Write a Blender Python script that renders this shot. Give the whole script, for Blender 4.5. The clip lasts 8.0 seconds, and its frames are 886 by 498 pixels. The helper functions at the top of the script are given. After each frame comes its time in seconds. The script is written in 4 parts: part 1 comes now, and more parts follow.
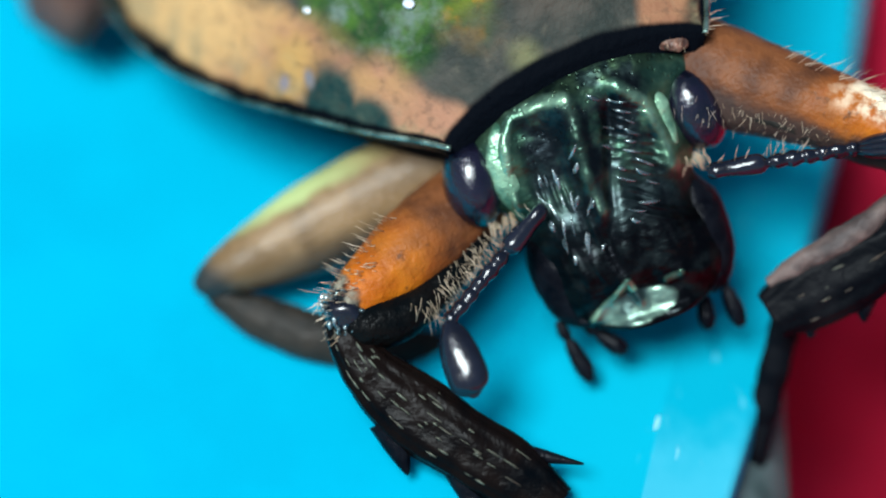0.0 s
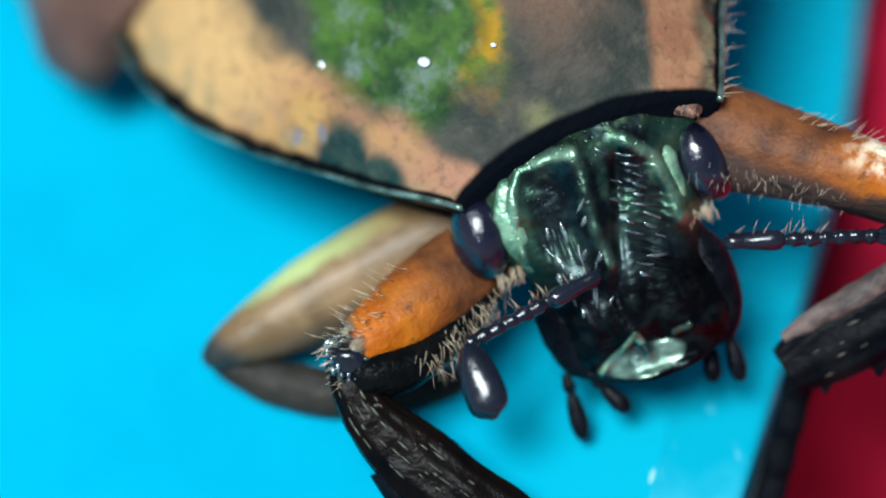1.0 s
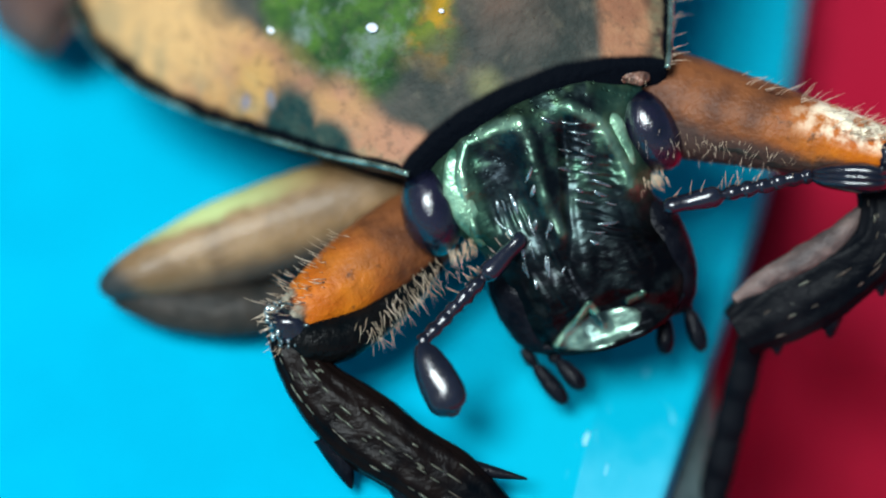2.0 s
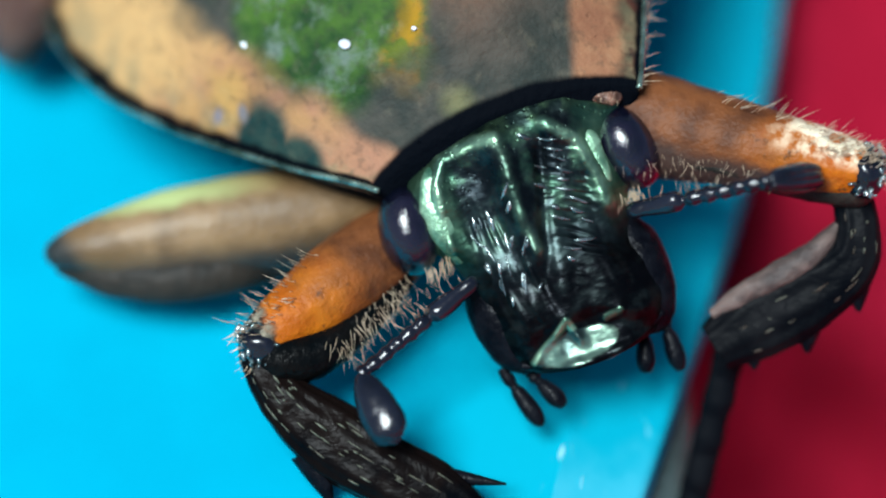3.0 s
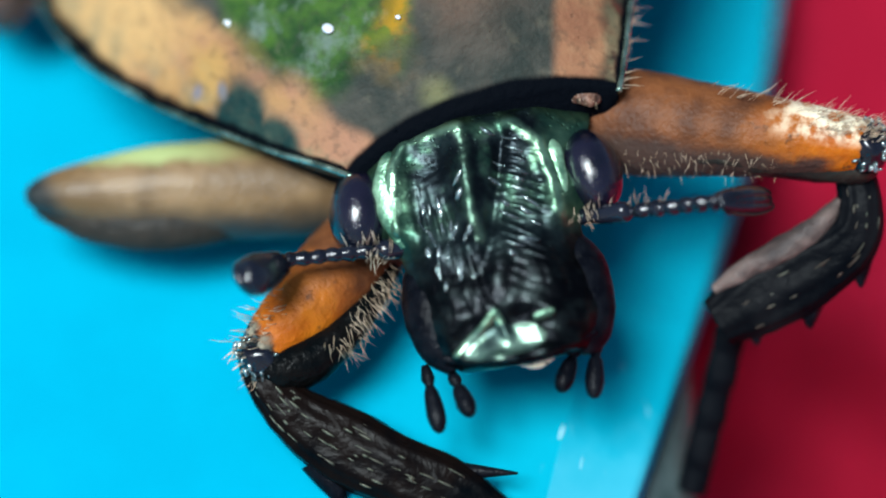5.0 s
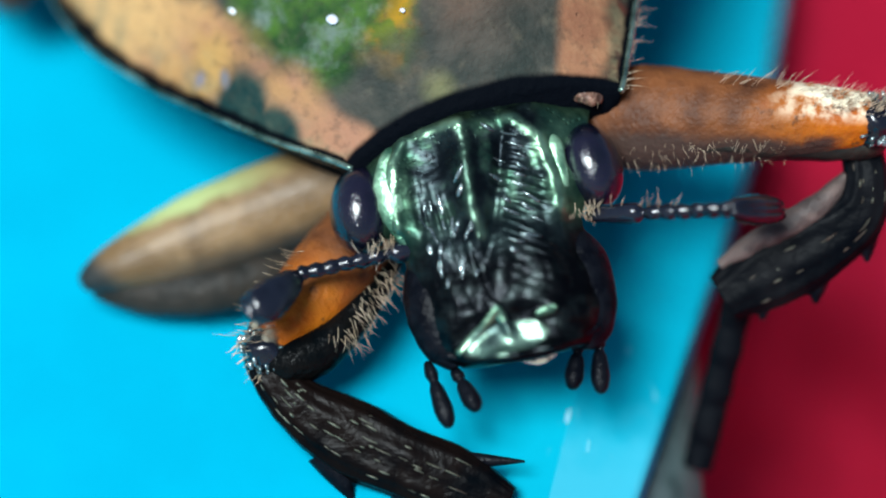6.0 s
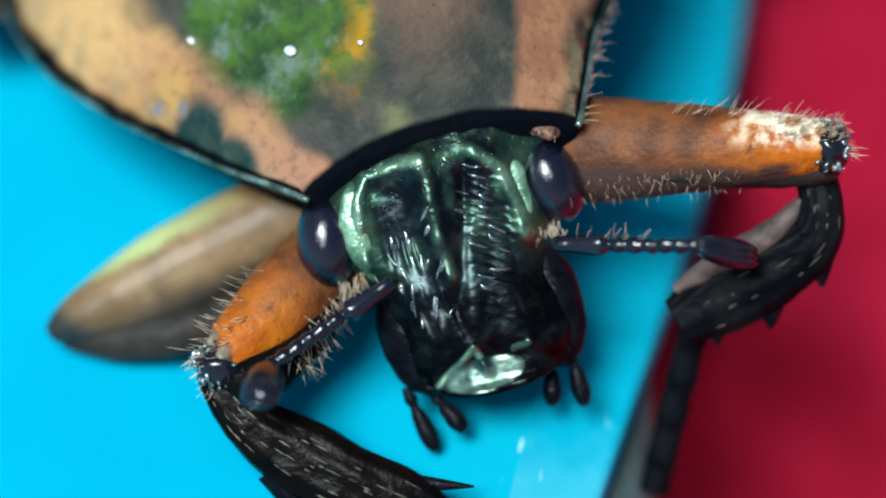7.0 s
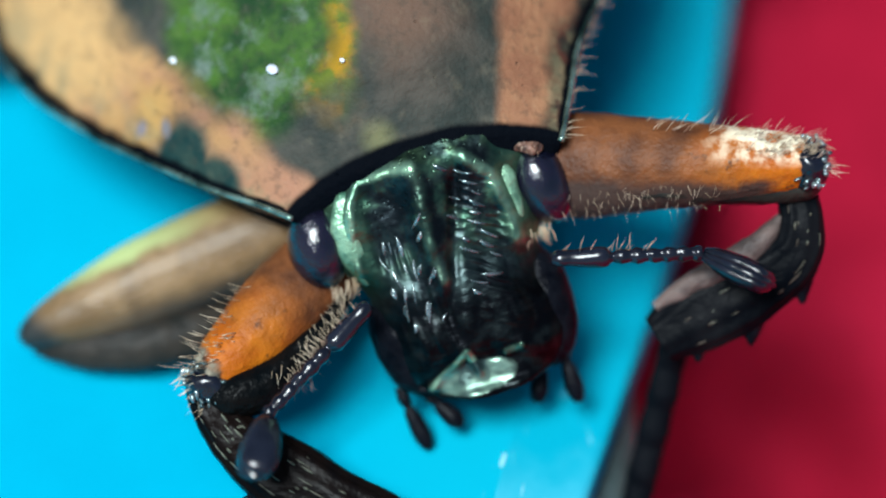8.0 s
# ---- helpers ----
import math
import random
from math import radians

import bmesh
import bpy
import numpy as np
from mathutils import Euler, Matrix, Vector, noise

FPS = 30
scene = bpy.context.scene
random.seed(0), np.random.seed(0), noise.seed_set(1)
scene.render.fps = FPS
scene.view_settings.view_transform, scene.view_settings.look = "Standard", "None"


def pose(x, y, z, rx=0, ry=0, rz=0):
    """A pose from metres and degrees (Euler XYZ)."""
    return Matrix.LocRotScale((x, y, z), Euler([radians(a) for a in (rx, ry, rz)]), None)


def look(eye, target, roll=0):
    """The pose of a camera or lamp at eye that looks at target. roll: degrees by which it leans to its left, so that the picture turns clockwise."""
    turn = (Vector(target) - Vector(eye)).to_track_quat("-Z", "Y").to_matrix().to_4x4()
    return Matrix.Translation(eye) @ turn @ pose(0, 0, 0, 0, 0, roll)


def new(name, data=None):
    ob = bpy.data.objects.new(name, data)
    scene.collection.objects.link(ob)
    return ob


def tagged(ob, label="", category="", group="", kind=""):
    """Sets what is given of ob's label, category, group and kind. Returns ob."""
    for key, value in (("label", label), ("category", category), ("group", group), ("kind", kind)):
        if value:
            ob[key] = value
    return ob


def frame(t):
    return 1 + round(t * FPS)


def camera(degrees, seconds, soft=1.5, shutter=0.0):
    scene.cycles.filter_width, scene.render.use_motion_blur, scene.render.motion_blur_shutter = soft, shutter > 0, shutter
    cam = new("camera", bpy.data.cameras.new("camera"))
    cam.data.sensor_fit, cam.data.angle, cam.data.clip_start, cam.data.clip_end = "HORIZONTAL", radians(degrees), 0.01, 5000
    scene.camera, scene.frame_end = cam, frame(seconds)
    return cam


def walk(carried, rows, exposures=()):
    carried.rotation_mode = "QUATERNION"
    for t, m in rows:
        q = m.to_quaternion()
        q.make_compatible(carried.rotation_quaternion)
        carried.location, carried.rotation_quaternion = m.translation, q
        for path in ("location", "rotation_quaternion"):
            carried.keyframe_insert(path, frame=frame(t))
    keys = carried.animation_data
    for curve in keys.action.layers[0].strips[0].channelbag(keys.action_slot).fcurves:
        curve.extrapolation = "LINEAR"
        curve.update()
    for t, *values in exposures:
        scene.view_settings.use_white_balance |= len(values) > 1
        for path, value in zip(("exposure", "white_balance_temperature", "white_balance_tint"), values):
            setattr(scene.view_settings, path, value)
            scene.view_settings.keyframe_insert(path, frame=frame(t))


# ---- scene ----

U = 0.00055          # the working unit in metres: the beetle is drawn in units of 0.55 mm
FAR = 55.8           # distance of the lens from the beetle's head, in units
LIFT = 3.1           # height of the beetle's origin over the blue plate, in units

# ---- camera ----
cam = camera(16, 8.0, soft=2.2)
cam.data.dof.use_dof = True
cam.data.dof.focus_distance = (FAR - 0.2) * U
cam.data.dof.aperture_fstop = 50


def eye(x, y, back=0.0):
    """Pose of the lens, shifted x to the right and y upwards in its own plane (units)."""
    c, s = math.cos(radians(40)), math.sin(radians(40))
    d = FAR + back
    return pose(x * U, (y * c - d * s) * U, (y * s + d * c + LIFT) * U, 40)


PATH = [
    (0.0, eye(-1.80, -0.16)), (0.1, eye(-1.79, 0.08)), (0.2, eye(-1.86, 0.02)), (0.3, eye(-1.92, 0.11)), (0.4, eye(-1.93, 0.43)), (0.5, eye(-1.95, 0.60)),
    (0.6, eye(-1.95, 0.83)), (0.7, eye(-1.93, 0.94)), (0.8, eye(-1.89, 0.93)), (0.9, eye(-1.79, 0.87)), (1.0, eye(-1.71, 0.80)), (1.1, eye(-1.39, 0.33)),
    (1.2, eye(-1.26, 0.03)), (2.3, eye(-0.40, 0.27)), (2.4, eye(-0.43, 0.48)), (2.5, eye(-0.37, 0.69)), (2.6, eye(-0.34, 0.53)), (2.7, eye(-0.16, 0.63)),
    (2.8, eye(-0.06, 0.83)), (2.9, eye(-0.02, 0.71)), (3.0, eye(-0.07, 0.37)), (3.1, eye(-0.14, 0.05)), (3.2, eye(-0.18, 0.01)), (3.3, eye(-0.23, -0.06)),
    (3.4, eye(-0.11, -0.04)), (3.5, eye(0.00, 0.00)), (3.6, eye(0.09, 0.14)), (3.7, eye(0.09, 0.21)), (3.8, eye(0.08, 0.14)), (3.9, eye(0.06, -0.15)),
    (4.0, eye(0.05, -0.20)), (4.1, eye(-0.11, -0.19)), (4.2, eye(-0.16, -0.19)), (4.3, eye(-0.23, -0.20)), (4.4, eye(-0.52, -0.12)), (4.5, eye(-0.48, -0.03)),
    (4.6, eye(-0.52, 0.16)), (4.7, eye(-0.49, 0.24)), (4.8, eye(-0.44, 0.25)), (4.9, eye(-0.35, 0.04)), (5.0, eye(-0.07, 0.01)), (5.1, eye(0.12, 0.01)),
    (5.2, eye(0.35, -0.02)), (6.3, eye(-0.31, -0.31)), (6.4, eye(-0.30, -0.18)), (6.5, eye(-0.16, -0.08)), (6.6, eye(0.02, 0.34)), (6.7, eye(0.25, 0.52)),
    (6.8, eye(0.42, 0.55)), (6.9, eye(0.55, 0.49)), (7.0, eye(0.66, 0.24)), (7.1, eye(0.65, 0.26)), (7.2, eye(0.91, 0.32)), (7.3, eye(0.98, 0.37)),
    (7.4, eye(0.96, 0.60)), (7.5, eye(0.93, 0.84)), (7.6, eye(0.71, 0.86)), (7.7, eye(0.72, 0.55)), (7.8, eye(0.69, 0.68)), (7.9, eye(0.66, 0.62)),
    (8.0, eye(0.99, 0.51)),
]
walk(cam, PATH)

# ---- light ----
SUN = Vector((-0.27, -0.37, 0.89)).normalized()
world = bpy.data.worlds.new("sky")
scene.world = world
world.use_nodes = True
wn = world.node_tree.nodes
sky = wn.new("ShaderNodeTexSky")
sky.sky_type, sky.sun_disc = "NISHITA", False
sky.sun_elevation = math.asin(SUN.z)
sky.sun_rotation = math.atan2(SUN.x, SUN.y)
world.node_tree.links.new(sky.outputs[0], wn["Background"].inputs[0])
wn["Background"].inputs[1].default_value = 0.072
sun = new("sun", bpy.data.lights.new("sun", "SUN"))
sun.data.energy, sun.data.angle, sun.data.color = 4.9, radians(24.0), (0.86, 0.97, 1.0)
sun.matrix_world = look(SUN, (0, 0, 0))
scene.view_settings.exposure = 0.1


# ---- materials ----
class Nodes:
    """A small hand for node trees; coordinates are the object's own, in units."""

    def __init__(self, name):
        self.mat = bpy.data.materials.new(name)
        self.mat.use_nodes = True
        self.t = self.mat.node_tree
        self.b = self.t.nodes["Principled BSDF"]
        co = self.add("ShaderNodeTexCoord")
        mp = self.add("ShaderNodeMapping")
        mp.inputs["Scale"].default_value = (1 / U, 1 / U, 1 / U)
        self.link(co.outputs["Object"], mp.inputs["Vector"])
        self.co = mp.outputs["Vector"]

    def add(self, kind):
        return self.t.nodes.new(kind)

    def link(self, a, b):
        self.t.links.new(a, b)

    def put(self, value, socket):
        if isinstance(value, (int, float, tuple)):
            socket.default_value = value
        else:
            self.link(value, socket)

    def noise(self, scale, detail=3, rough=0.55, co=None, stretch=None):
        n = self.add("ShaderNodeTexNoise")
        n.inputs["Scale"].default_value, n.inputs["Detail"].default_value, n.inputs["Roughness"].default_value = scale, detail, rough
        src = co or self.co
        if stretch:
            m = self.add("ShaderNodeMapping")
            m.inputs["Scale"].default_value = stretch
            self.link(src, m.inputs["Vector"])
            src = m.outputs[0]
        self.link(src, n.inputs["Vector"])
        return n.outputs["Fac"]

    def cells(self, scale, feature="F1"):
        n = self.add("ShaderNodeTexVoronoi")
        n.feature = feature
        n.inputs["Scale"].default_value = scale
        self.link(self.co, n.inputs["Vector"])
        return n.outputs["Distance"]

    def math(self, op, a, b=0.0, c=0.0):
        n = self.add("ShaderNodeMath")
        n.operation = op
        for v, s in zip((a, b, c), n.inputs):
            self.put(v, s)
        return n.outputs[0]

    def ramp(self, v, lo, hi, smooth=True):
        """0 below lo, 1 above hi."""
        n = self.add("ShaderNodeMapRange")
        n.interpolation_type = "SMOOTHSTEP" if smooth else "LINEAR"
        self.put(v, n.inputs[0])
        n.inputs[1].default_value, n.inputs[2].default_value = lo, hi
        return n.outputs[0]

    def mix(self, f, a, b):
        n = self.add("ShaderNodeMix")
        n.data_type = "RGBA"
        self.put(f, n.inputs["Factor"])
        for v, s in ((a, n.inputs[6]), (b, n.inputs[7])):
            self.put((*v, 1.0) if isinstance(v, tuple) else v, s)
        return n.outputs[2]

    def bump(self, *layers):
        """Layers of (height, depth in units)."""
        last = None
        for h, depth in layers:
            n = self.add("ShaderNodeBump")
            n.inputs["Distance"].default_value = depth * U
            n.inputs["Strength"].default_value = 1.0
            self.link(h, n.inputs["Height"])
            if last is not None:
                self.link(last, n.inputs["Normal"])
            last = n.outputs[0]
        self.link(last, self.b.inputs["Normal"])

    def done(self, color, rough=0.5, metal=0.0, coat=0.0, spec=0.5):
        self.put((*color, 1.0) if isinstance(color, tuple) else color, self.b.inputs["Base Color"])
        self.put(rough, self.b.inputs["Roughness"])
        self.put(metal, self.b.inputs["Metallic"])
        self.b.inputs["Coat Weight"].default_value = coat
        self.b.inputs["Coat Roughness"].default_value = 0.12
        self.put(spec, self.b.inputs["Specular IOR Level"])
        return self.mat


def two_tone(name, a, b, scale, rough, metal=0.0, bump=0.02, fine=30.0, coat=0.0, stretch=None, spec=0.5):
    n = Nodes(name)
    f = n.ramp(n.noise(scale, 4, stretch=stretch), 0.35, 0.65)
    r = n.math("MULTIPLY_ADD", n.noise(scale * 3), 0.25, rough - 0.12)
    n.bump((n.noise(fine, 2), bump), (n.noise(scale * 2, 3), bump * 2))
    return n.done(n.mix(f, a, b), r, metal, coat, spec)


RED = two_tone("red_cloth", (0.30, 0.006, 0.024), (0.64, 0.018, 0.060), 0.11, 0.9, bump=0.2, fine=3.5, spec=0.06)
SHADED_BLUE = two_tone("shaded_blue_plastic", (0.035, 0.06, 0.06), (0.085, 0.12, 0.12), 0.9, 0.6, bump=0.02, fine=6, spec=0.15)
BLACK = two_tone("black_chitin", (0.0015, 0.002, 0.004), (0.005, 0.006, 0.009), 3.0, 0.34, bump=0.016, fine=10, spec=0.09)
GREEN_BLACK = two_tone("green_black_chitin", (0.0012, 0.0025, 0.0032), (0.0045, 0.0042, 0.004), 1.2, 0.32, bump=0.030, fine=7, spec=0.06)
GLOSS_BLACK = two_tone("glossy_black_chitin", (0.003, 0.004, 0.008), (0.008, 0.010, 0.018), 2.0, 0.2, bump=0.008, fine=6, coat=0.3, spec=0.45)
SLATE = two_tone("slate_black_chitin", (0.0010, 0.0020, 0.004), (0.0030, 0.0040, 0.006), 1.5, 0.7, bump=0.03, fine=7, spec=0.07)
SHIN = two_tone("brown_black_shin_chitin", (0.0006, 0.0016, 0.0026), (0.006, 0.0036, 0.003), 0.9, 0.28, bump=0.012, fine=9, spec=0.045)
GREY_SHIN = two_tone("grey_black_shin_chitin", (0.0012, 0.0020, 0.0034), (0.0065, 0.0070, 0.0085), 0.8, 0.42, bump=0.02, fine=5, spec=0.04)
ROSY = two_tone("rosy_tan_chitin", (0.05, 0.026, 0.02), (0.30, 0.15, 0.10), 3.0, 0.3, bump=0.05, fine=10, spec=0.5)
LIT_SHIN = two_tone("lit_grey_brown_chitin", (0.05, 0.038, 0.036), (0.17, 0.12, 0.105), 1.2, 0.5, bump=0.03, fine=8, spec=0.2)
BROWN = two_tone("brown_chitin", (0.10, 0.04, 0.025), (0.16, 0.07, 0.04), 0.7, 0.5, bump=0.03, fine=12)
UMBER = two_tone("umber_black_chitin", (0.011, 0.013, 0.012), (0.034, 0.028, 0.022), 1.0, 0.5, bump=0.03, fine=7, spec=0.15)
PALE = two_tone("pale_bristle", (0.50, 0.36, 0.23), (0.74, 0.60, 0.44), 2.0, 0.3, bump=0.005)
RIM_GREEN = two_tone("green_rim_chitin", (0.03, 0.07, 0.055), (0.36, 0.52, 0.42), 1.1, 0.26, metal=0.85, bump=0.01, fine=6, coat=0.2)
SCUFF = two_tone("pale_blue_scuff", (0.30, 0.62, 0.72), (0.4, 0.7, 0.78), 2.0, 0.4, bump=0.002)
GLINT = two_tone("white_glint", (0.7, 0.74, 0.85), (0.85, 0.87, 0.9), 2.0, 0.14, coat=1.0, bump=0.002)
GREEN_PALE = two_tone("pale_green_chitin", (0.06, 0.18, 0.11), (0.34, 0.60, 0.38), 1.7, 0.34, metal=0.6, bump=0.02, fine=16, coat=0.4)

# Paler than the chitin around it, to imitate white glints.
RUGA = two_tone("pale_glint_chitin", (0.10, 0.14, 0.14), (0.45, 0.53, 0.52), 2.5, 0.26, metal=0.85, bump=0.004, fine=8, coat=0.2)
FLECK = two_tone("brown_green_fleck_chitin", (0.04, 0.020, 0.013), (0.11, 0.12, 0.085), 0.9, 0.45, metal=0.4, bump=0.004, fine=8)


def plate_material():
    """Cyan plastic, scuffed along its sloping edge, with the sky's sheen there painted in paler blue."""
    n = Nodes("blue_plastic")
    sep = n.add("ShaderNodeSeparateXYZ")
    n.link(n.co, sep.inputs[0])
    c = n.mix(n.ramp(n.noise(0.25, 4), 0.35, 0.65), (0.0, 0.355, 0.535), (0.0, 0.385, 0.57))
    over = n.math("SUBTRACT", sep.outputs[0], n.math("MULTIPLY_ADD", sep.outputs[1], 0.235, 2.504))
    # Teal tint towards the edge stands in for the beetle's shade.
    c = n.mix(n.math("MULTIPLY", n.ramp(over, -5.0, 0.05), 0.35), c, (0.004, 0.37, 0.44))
    # Paler blue carries the sky's sheen on the scuffed slope.
    worn_or_lit = n.math("ADD", sep.outputs[1], n.math("MULTIPLY_ADD", n.noise(0.9, 4), 2.4, -1.2))
    worn_or_lit = n.math("MULTIPLY", n.ramp(over, -0.01, 0.05), n.math("SUBTRACT", 1.0, n.ramp(worn_or_lit, -3.0, -1.2)))
    c = n.mix(n.math("MULTIPLY", worn_or_lit, 0.5), c, (0.09, 0.53, 0.68))
    fine = n.math("MULTIPLY", n.ramp(n.noise(5.0, 4, stretch=(1.0, 0.3, 1.0)), 0.66, 0.74), n.ramp(over, -0.3, 0.0))
    c = n.mix(n.math("MULTIPLY", fine, 0.35), c, (0.25, 0.60, 0.72))
    n.bump((n.noise(3, 2), 0.004), (n.noise(0.5, 3), 0.008))
    return n.done(c, n.math("MULTIPLY_ADD", n.noise(0.8), 0.2, 0.40), 0.0, 0.0, 0.02)


def eye_material():
    n = Nodes("eye_facets")
    d = n.cells(22)
    n.bump((n.math("MULTIPLY", d, -1.0), 0.008), (n.noise(2.5, 2), 0.04))
    c = n.mix(n.ramp(n.noise(1.2, 2), 0.4, 0.65), (0.002, 0.003, 0.008), (0.007, 0.006, 0.016))
    return n.done(c, 0.13, 0.0, 0.7)


def orange_material(name, start, stop, tilt):
    """Orange towards the knee, brown towards the body."""
    n = Nodes(name)
    sep = n.add("ShaderNodeSeparateXYZ")
    n.link(n.co, sep.inputs[0])
    along = n.math("ADD", sep.outputs[0], n.math("MULTIPLY_ADD", n.noise(1.2, 4), 1.6, -0.8))
    bright = n.mix(n.ramp(n.noise(1.6, 4), 0.35, 0.65), (0.40, 0.09, 0.004), (0.56, 0.155, 0.007))
    dull = n.mix(n.ramp(n.noise(1.3, 4), 0.35, 0.65), (0.085, 0.030, 0.013), (0.19, 0.064, 0.021))
    c = n.mix(n.ramp(along, -2.3, -0.7), dull, bright)
    c = n.mix(n.ramp(n.noise(4.0, 4), 0.60, 0.75), c, (0.12, 0.04, 0.012))
    if tilt > 0:
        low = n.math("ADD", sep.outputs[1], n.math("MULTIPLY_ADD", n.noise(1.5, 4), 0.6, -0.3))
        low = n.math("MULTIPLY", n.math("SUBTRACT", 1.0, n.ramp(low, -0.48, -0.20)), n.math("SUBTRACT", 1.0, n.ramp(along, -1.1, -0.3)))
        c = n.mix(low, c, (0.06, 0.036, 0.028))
    if tilt < 0:
        c = n.mix(n.ramp(along, -0.55, -0.25), c, n.mix(n.ramp(n.noise(3.0, 3), 0.4, 0.6), (0.006, 0.010, 0.011), (0.05, 0.035, 0.02)))
    # Pale patch above the knee: sun glare put into the colour.
    worn_or_lit = n.math("MULTIPLY", n.ramp(along, start, stop), n.ramp(n.noise(3.2, 4), 0.40, 0.56))
    worn_or_lit = n.math("MULTIPLY", worn_or_lit, n.ramp(n.math("MULTIPLY", sep.outputs[1], tilt), -0.15, 0.2))
    c = n.mix(worn_or_lit, c, (0.92, 0.82, 0.60))
    n.bump((n.noise(11, 2), 0.025), (n.noise(3, 3), 0.05))
    return n.done(c, n.math("MULTIPLY_ADD", n.noise(3), 0.2, 0.40), 0.0, 0.0, 0.18)


def thigh_material():
    """Olive tan with a pale yellow-green stripe along one edge and a dark end."""
    n = Nodes("olive_tan_chitin")
    sep = n.add("ShaderNodeSeparateXYZ")
    n.link(n.co, sep.inputs[0])
    c = n.mix(n.ramp(n.noise(1.0, 4), 0.35, 0.65), (0.15, 0.085, 0.034), (0.26, 0.155, 0.070))
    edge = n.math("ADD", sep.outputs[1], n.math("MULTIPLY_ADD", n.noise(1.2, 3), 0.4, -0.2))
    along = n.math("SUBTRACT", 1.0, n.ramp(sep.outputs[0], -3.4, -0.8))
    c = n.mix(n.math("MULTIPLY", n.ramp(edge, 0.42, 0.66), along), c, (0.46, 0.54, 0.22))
    # Dark lower strip: shade on the underside, put into the colour.
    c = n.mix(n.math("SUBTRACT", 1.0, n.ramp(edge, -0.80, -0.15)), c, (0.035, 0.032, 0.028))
    c = n.mix(n.math("SUBTRACT", 1.0, n.ramp(n.math("ADD", sep.outputs[0], n.math("MULTIPLY", sep.outputs[1], 0.5)), -5.3, -4.7)), c, (0.022, 0.024, 0.022))
    n.bump((n.noise(9, 3), 0.03))
    return n.done(c, n.math("MULTIPLY_ADD", n.noise(3), 0.2, 0.38), 0.0, 0.08, 0.35)


def head_material():
    """Nearly black in the middle, metallic green towards the eyes and the crown."""
    n = Nodes("punctured_green_black_chitin")
    sep = n.add("ShaderNodeSeparateXYZ")
    n.link(n.co, sep.inputs[0])
    x, y = sep.outputs[0], sep.outputs[1]
    pits = n.ramp(n.cells(8.5), 0.08, 0.36)
    folds = n.noise(2.6, 3, co=n.co, stretch=(1.0, 2.6, 1.0))
    n.bump((n.math("MULTIPLY", pits, n.ramp(y, -1.0, 0.8)), 0.009), (folds, 0.016))
    dark = n.mix(n.ramp(n.noise(1.8, 3), 0.4, 0.65), (0.008, 0.013, 0.016), (0.036, 0.058, 0.056))
    green = n.mix(n.ramp(n.noise(2.0, 3), 0.35, 0.7), (0.034, 0.095, 0.062), (0.11, 0.22, 0.13))
    c = n.mix(n.math("MULTIPLY", n.ramp(n.noise(1.5, 3), 0.46, 0.64), n.ramp(y, -1.2, 0.2)), dark, green)
    out = n.math("ADD", n.math("ABSOLUTE", n.math("SUBTRACT", x, 0.1)), n.math("MULTIPLY_ADD", n.noise(1.4, 3), 0.7, -0.35))
    c = n.mix(n.math("MULTIPLY", n.ramp(out, 1.05, 1.45), n.ramp(y, -1.4, -0.7)), c, green)
    top = n.math("ADD", y, n.math("MULTIPLY_ADD", n.noise(1.6, 3), 0.8, -0.4))
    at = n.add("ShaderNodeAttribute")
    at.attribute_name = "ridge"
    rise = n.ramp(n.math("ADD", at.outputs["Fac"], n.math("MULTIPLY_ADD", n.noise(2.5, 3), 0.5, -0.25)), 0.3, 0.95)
    # Crests are tinted pale green for the sheen the ridges catch.
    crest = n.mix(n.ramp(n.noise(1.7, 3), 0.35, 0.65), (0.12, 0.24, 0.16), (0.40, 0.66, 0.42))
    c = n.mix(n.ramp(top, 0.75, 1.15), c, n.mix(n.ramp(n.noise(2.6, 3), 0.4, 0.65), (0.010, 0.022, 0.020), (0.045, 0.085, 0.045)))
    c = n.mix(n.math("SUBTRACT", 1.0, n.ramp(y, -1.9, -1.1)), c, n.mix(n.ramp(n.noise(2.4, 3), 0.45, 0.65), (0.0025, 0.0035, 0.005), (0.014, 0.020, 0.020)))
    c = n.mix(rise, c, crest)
    # Pale ellipse on the clypeus: its sky reflection, tinted into the metal.
    a = n.math("DIVIDE", n.math("SUBTRACT", x, -0.02), 0.80)
    b = n.math("DIVIDE", n.math("ADD", y, 3.07), 0.31)
    e = n.math("SQRT", n.math("ADD", n.math("MULTIPLY", a, a), n.math("MULTIPLY", b, b)))
    e = n.math("ADD", e, n.math("MULTIPLY_ADD", n.noise(1.8, 3), 0.5, -0.25))
    pale = n.mix(n.ramp(n.noise(1.9, 2), 0.34, 0.66), (0.06, 0.10, 0.09), (0.28, 0.44, 0.33))
    c = n.mix(n.math("SUBTRACT", 1.0, n.ramp(e, 0.85, 1.05)), c, pale)
    return n.done(c, n.math("MULTIPLY_ADD", n.noise(3), 0.16, 0.28), 0.88, 0.05)


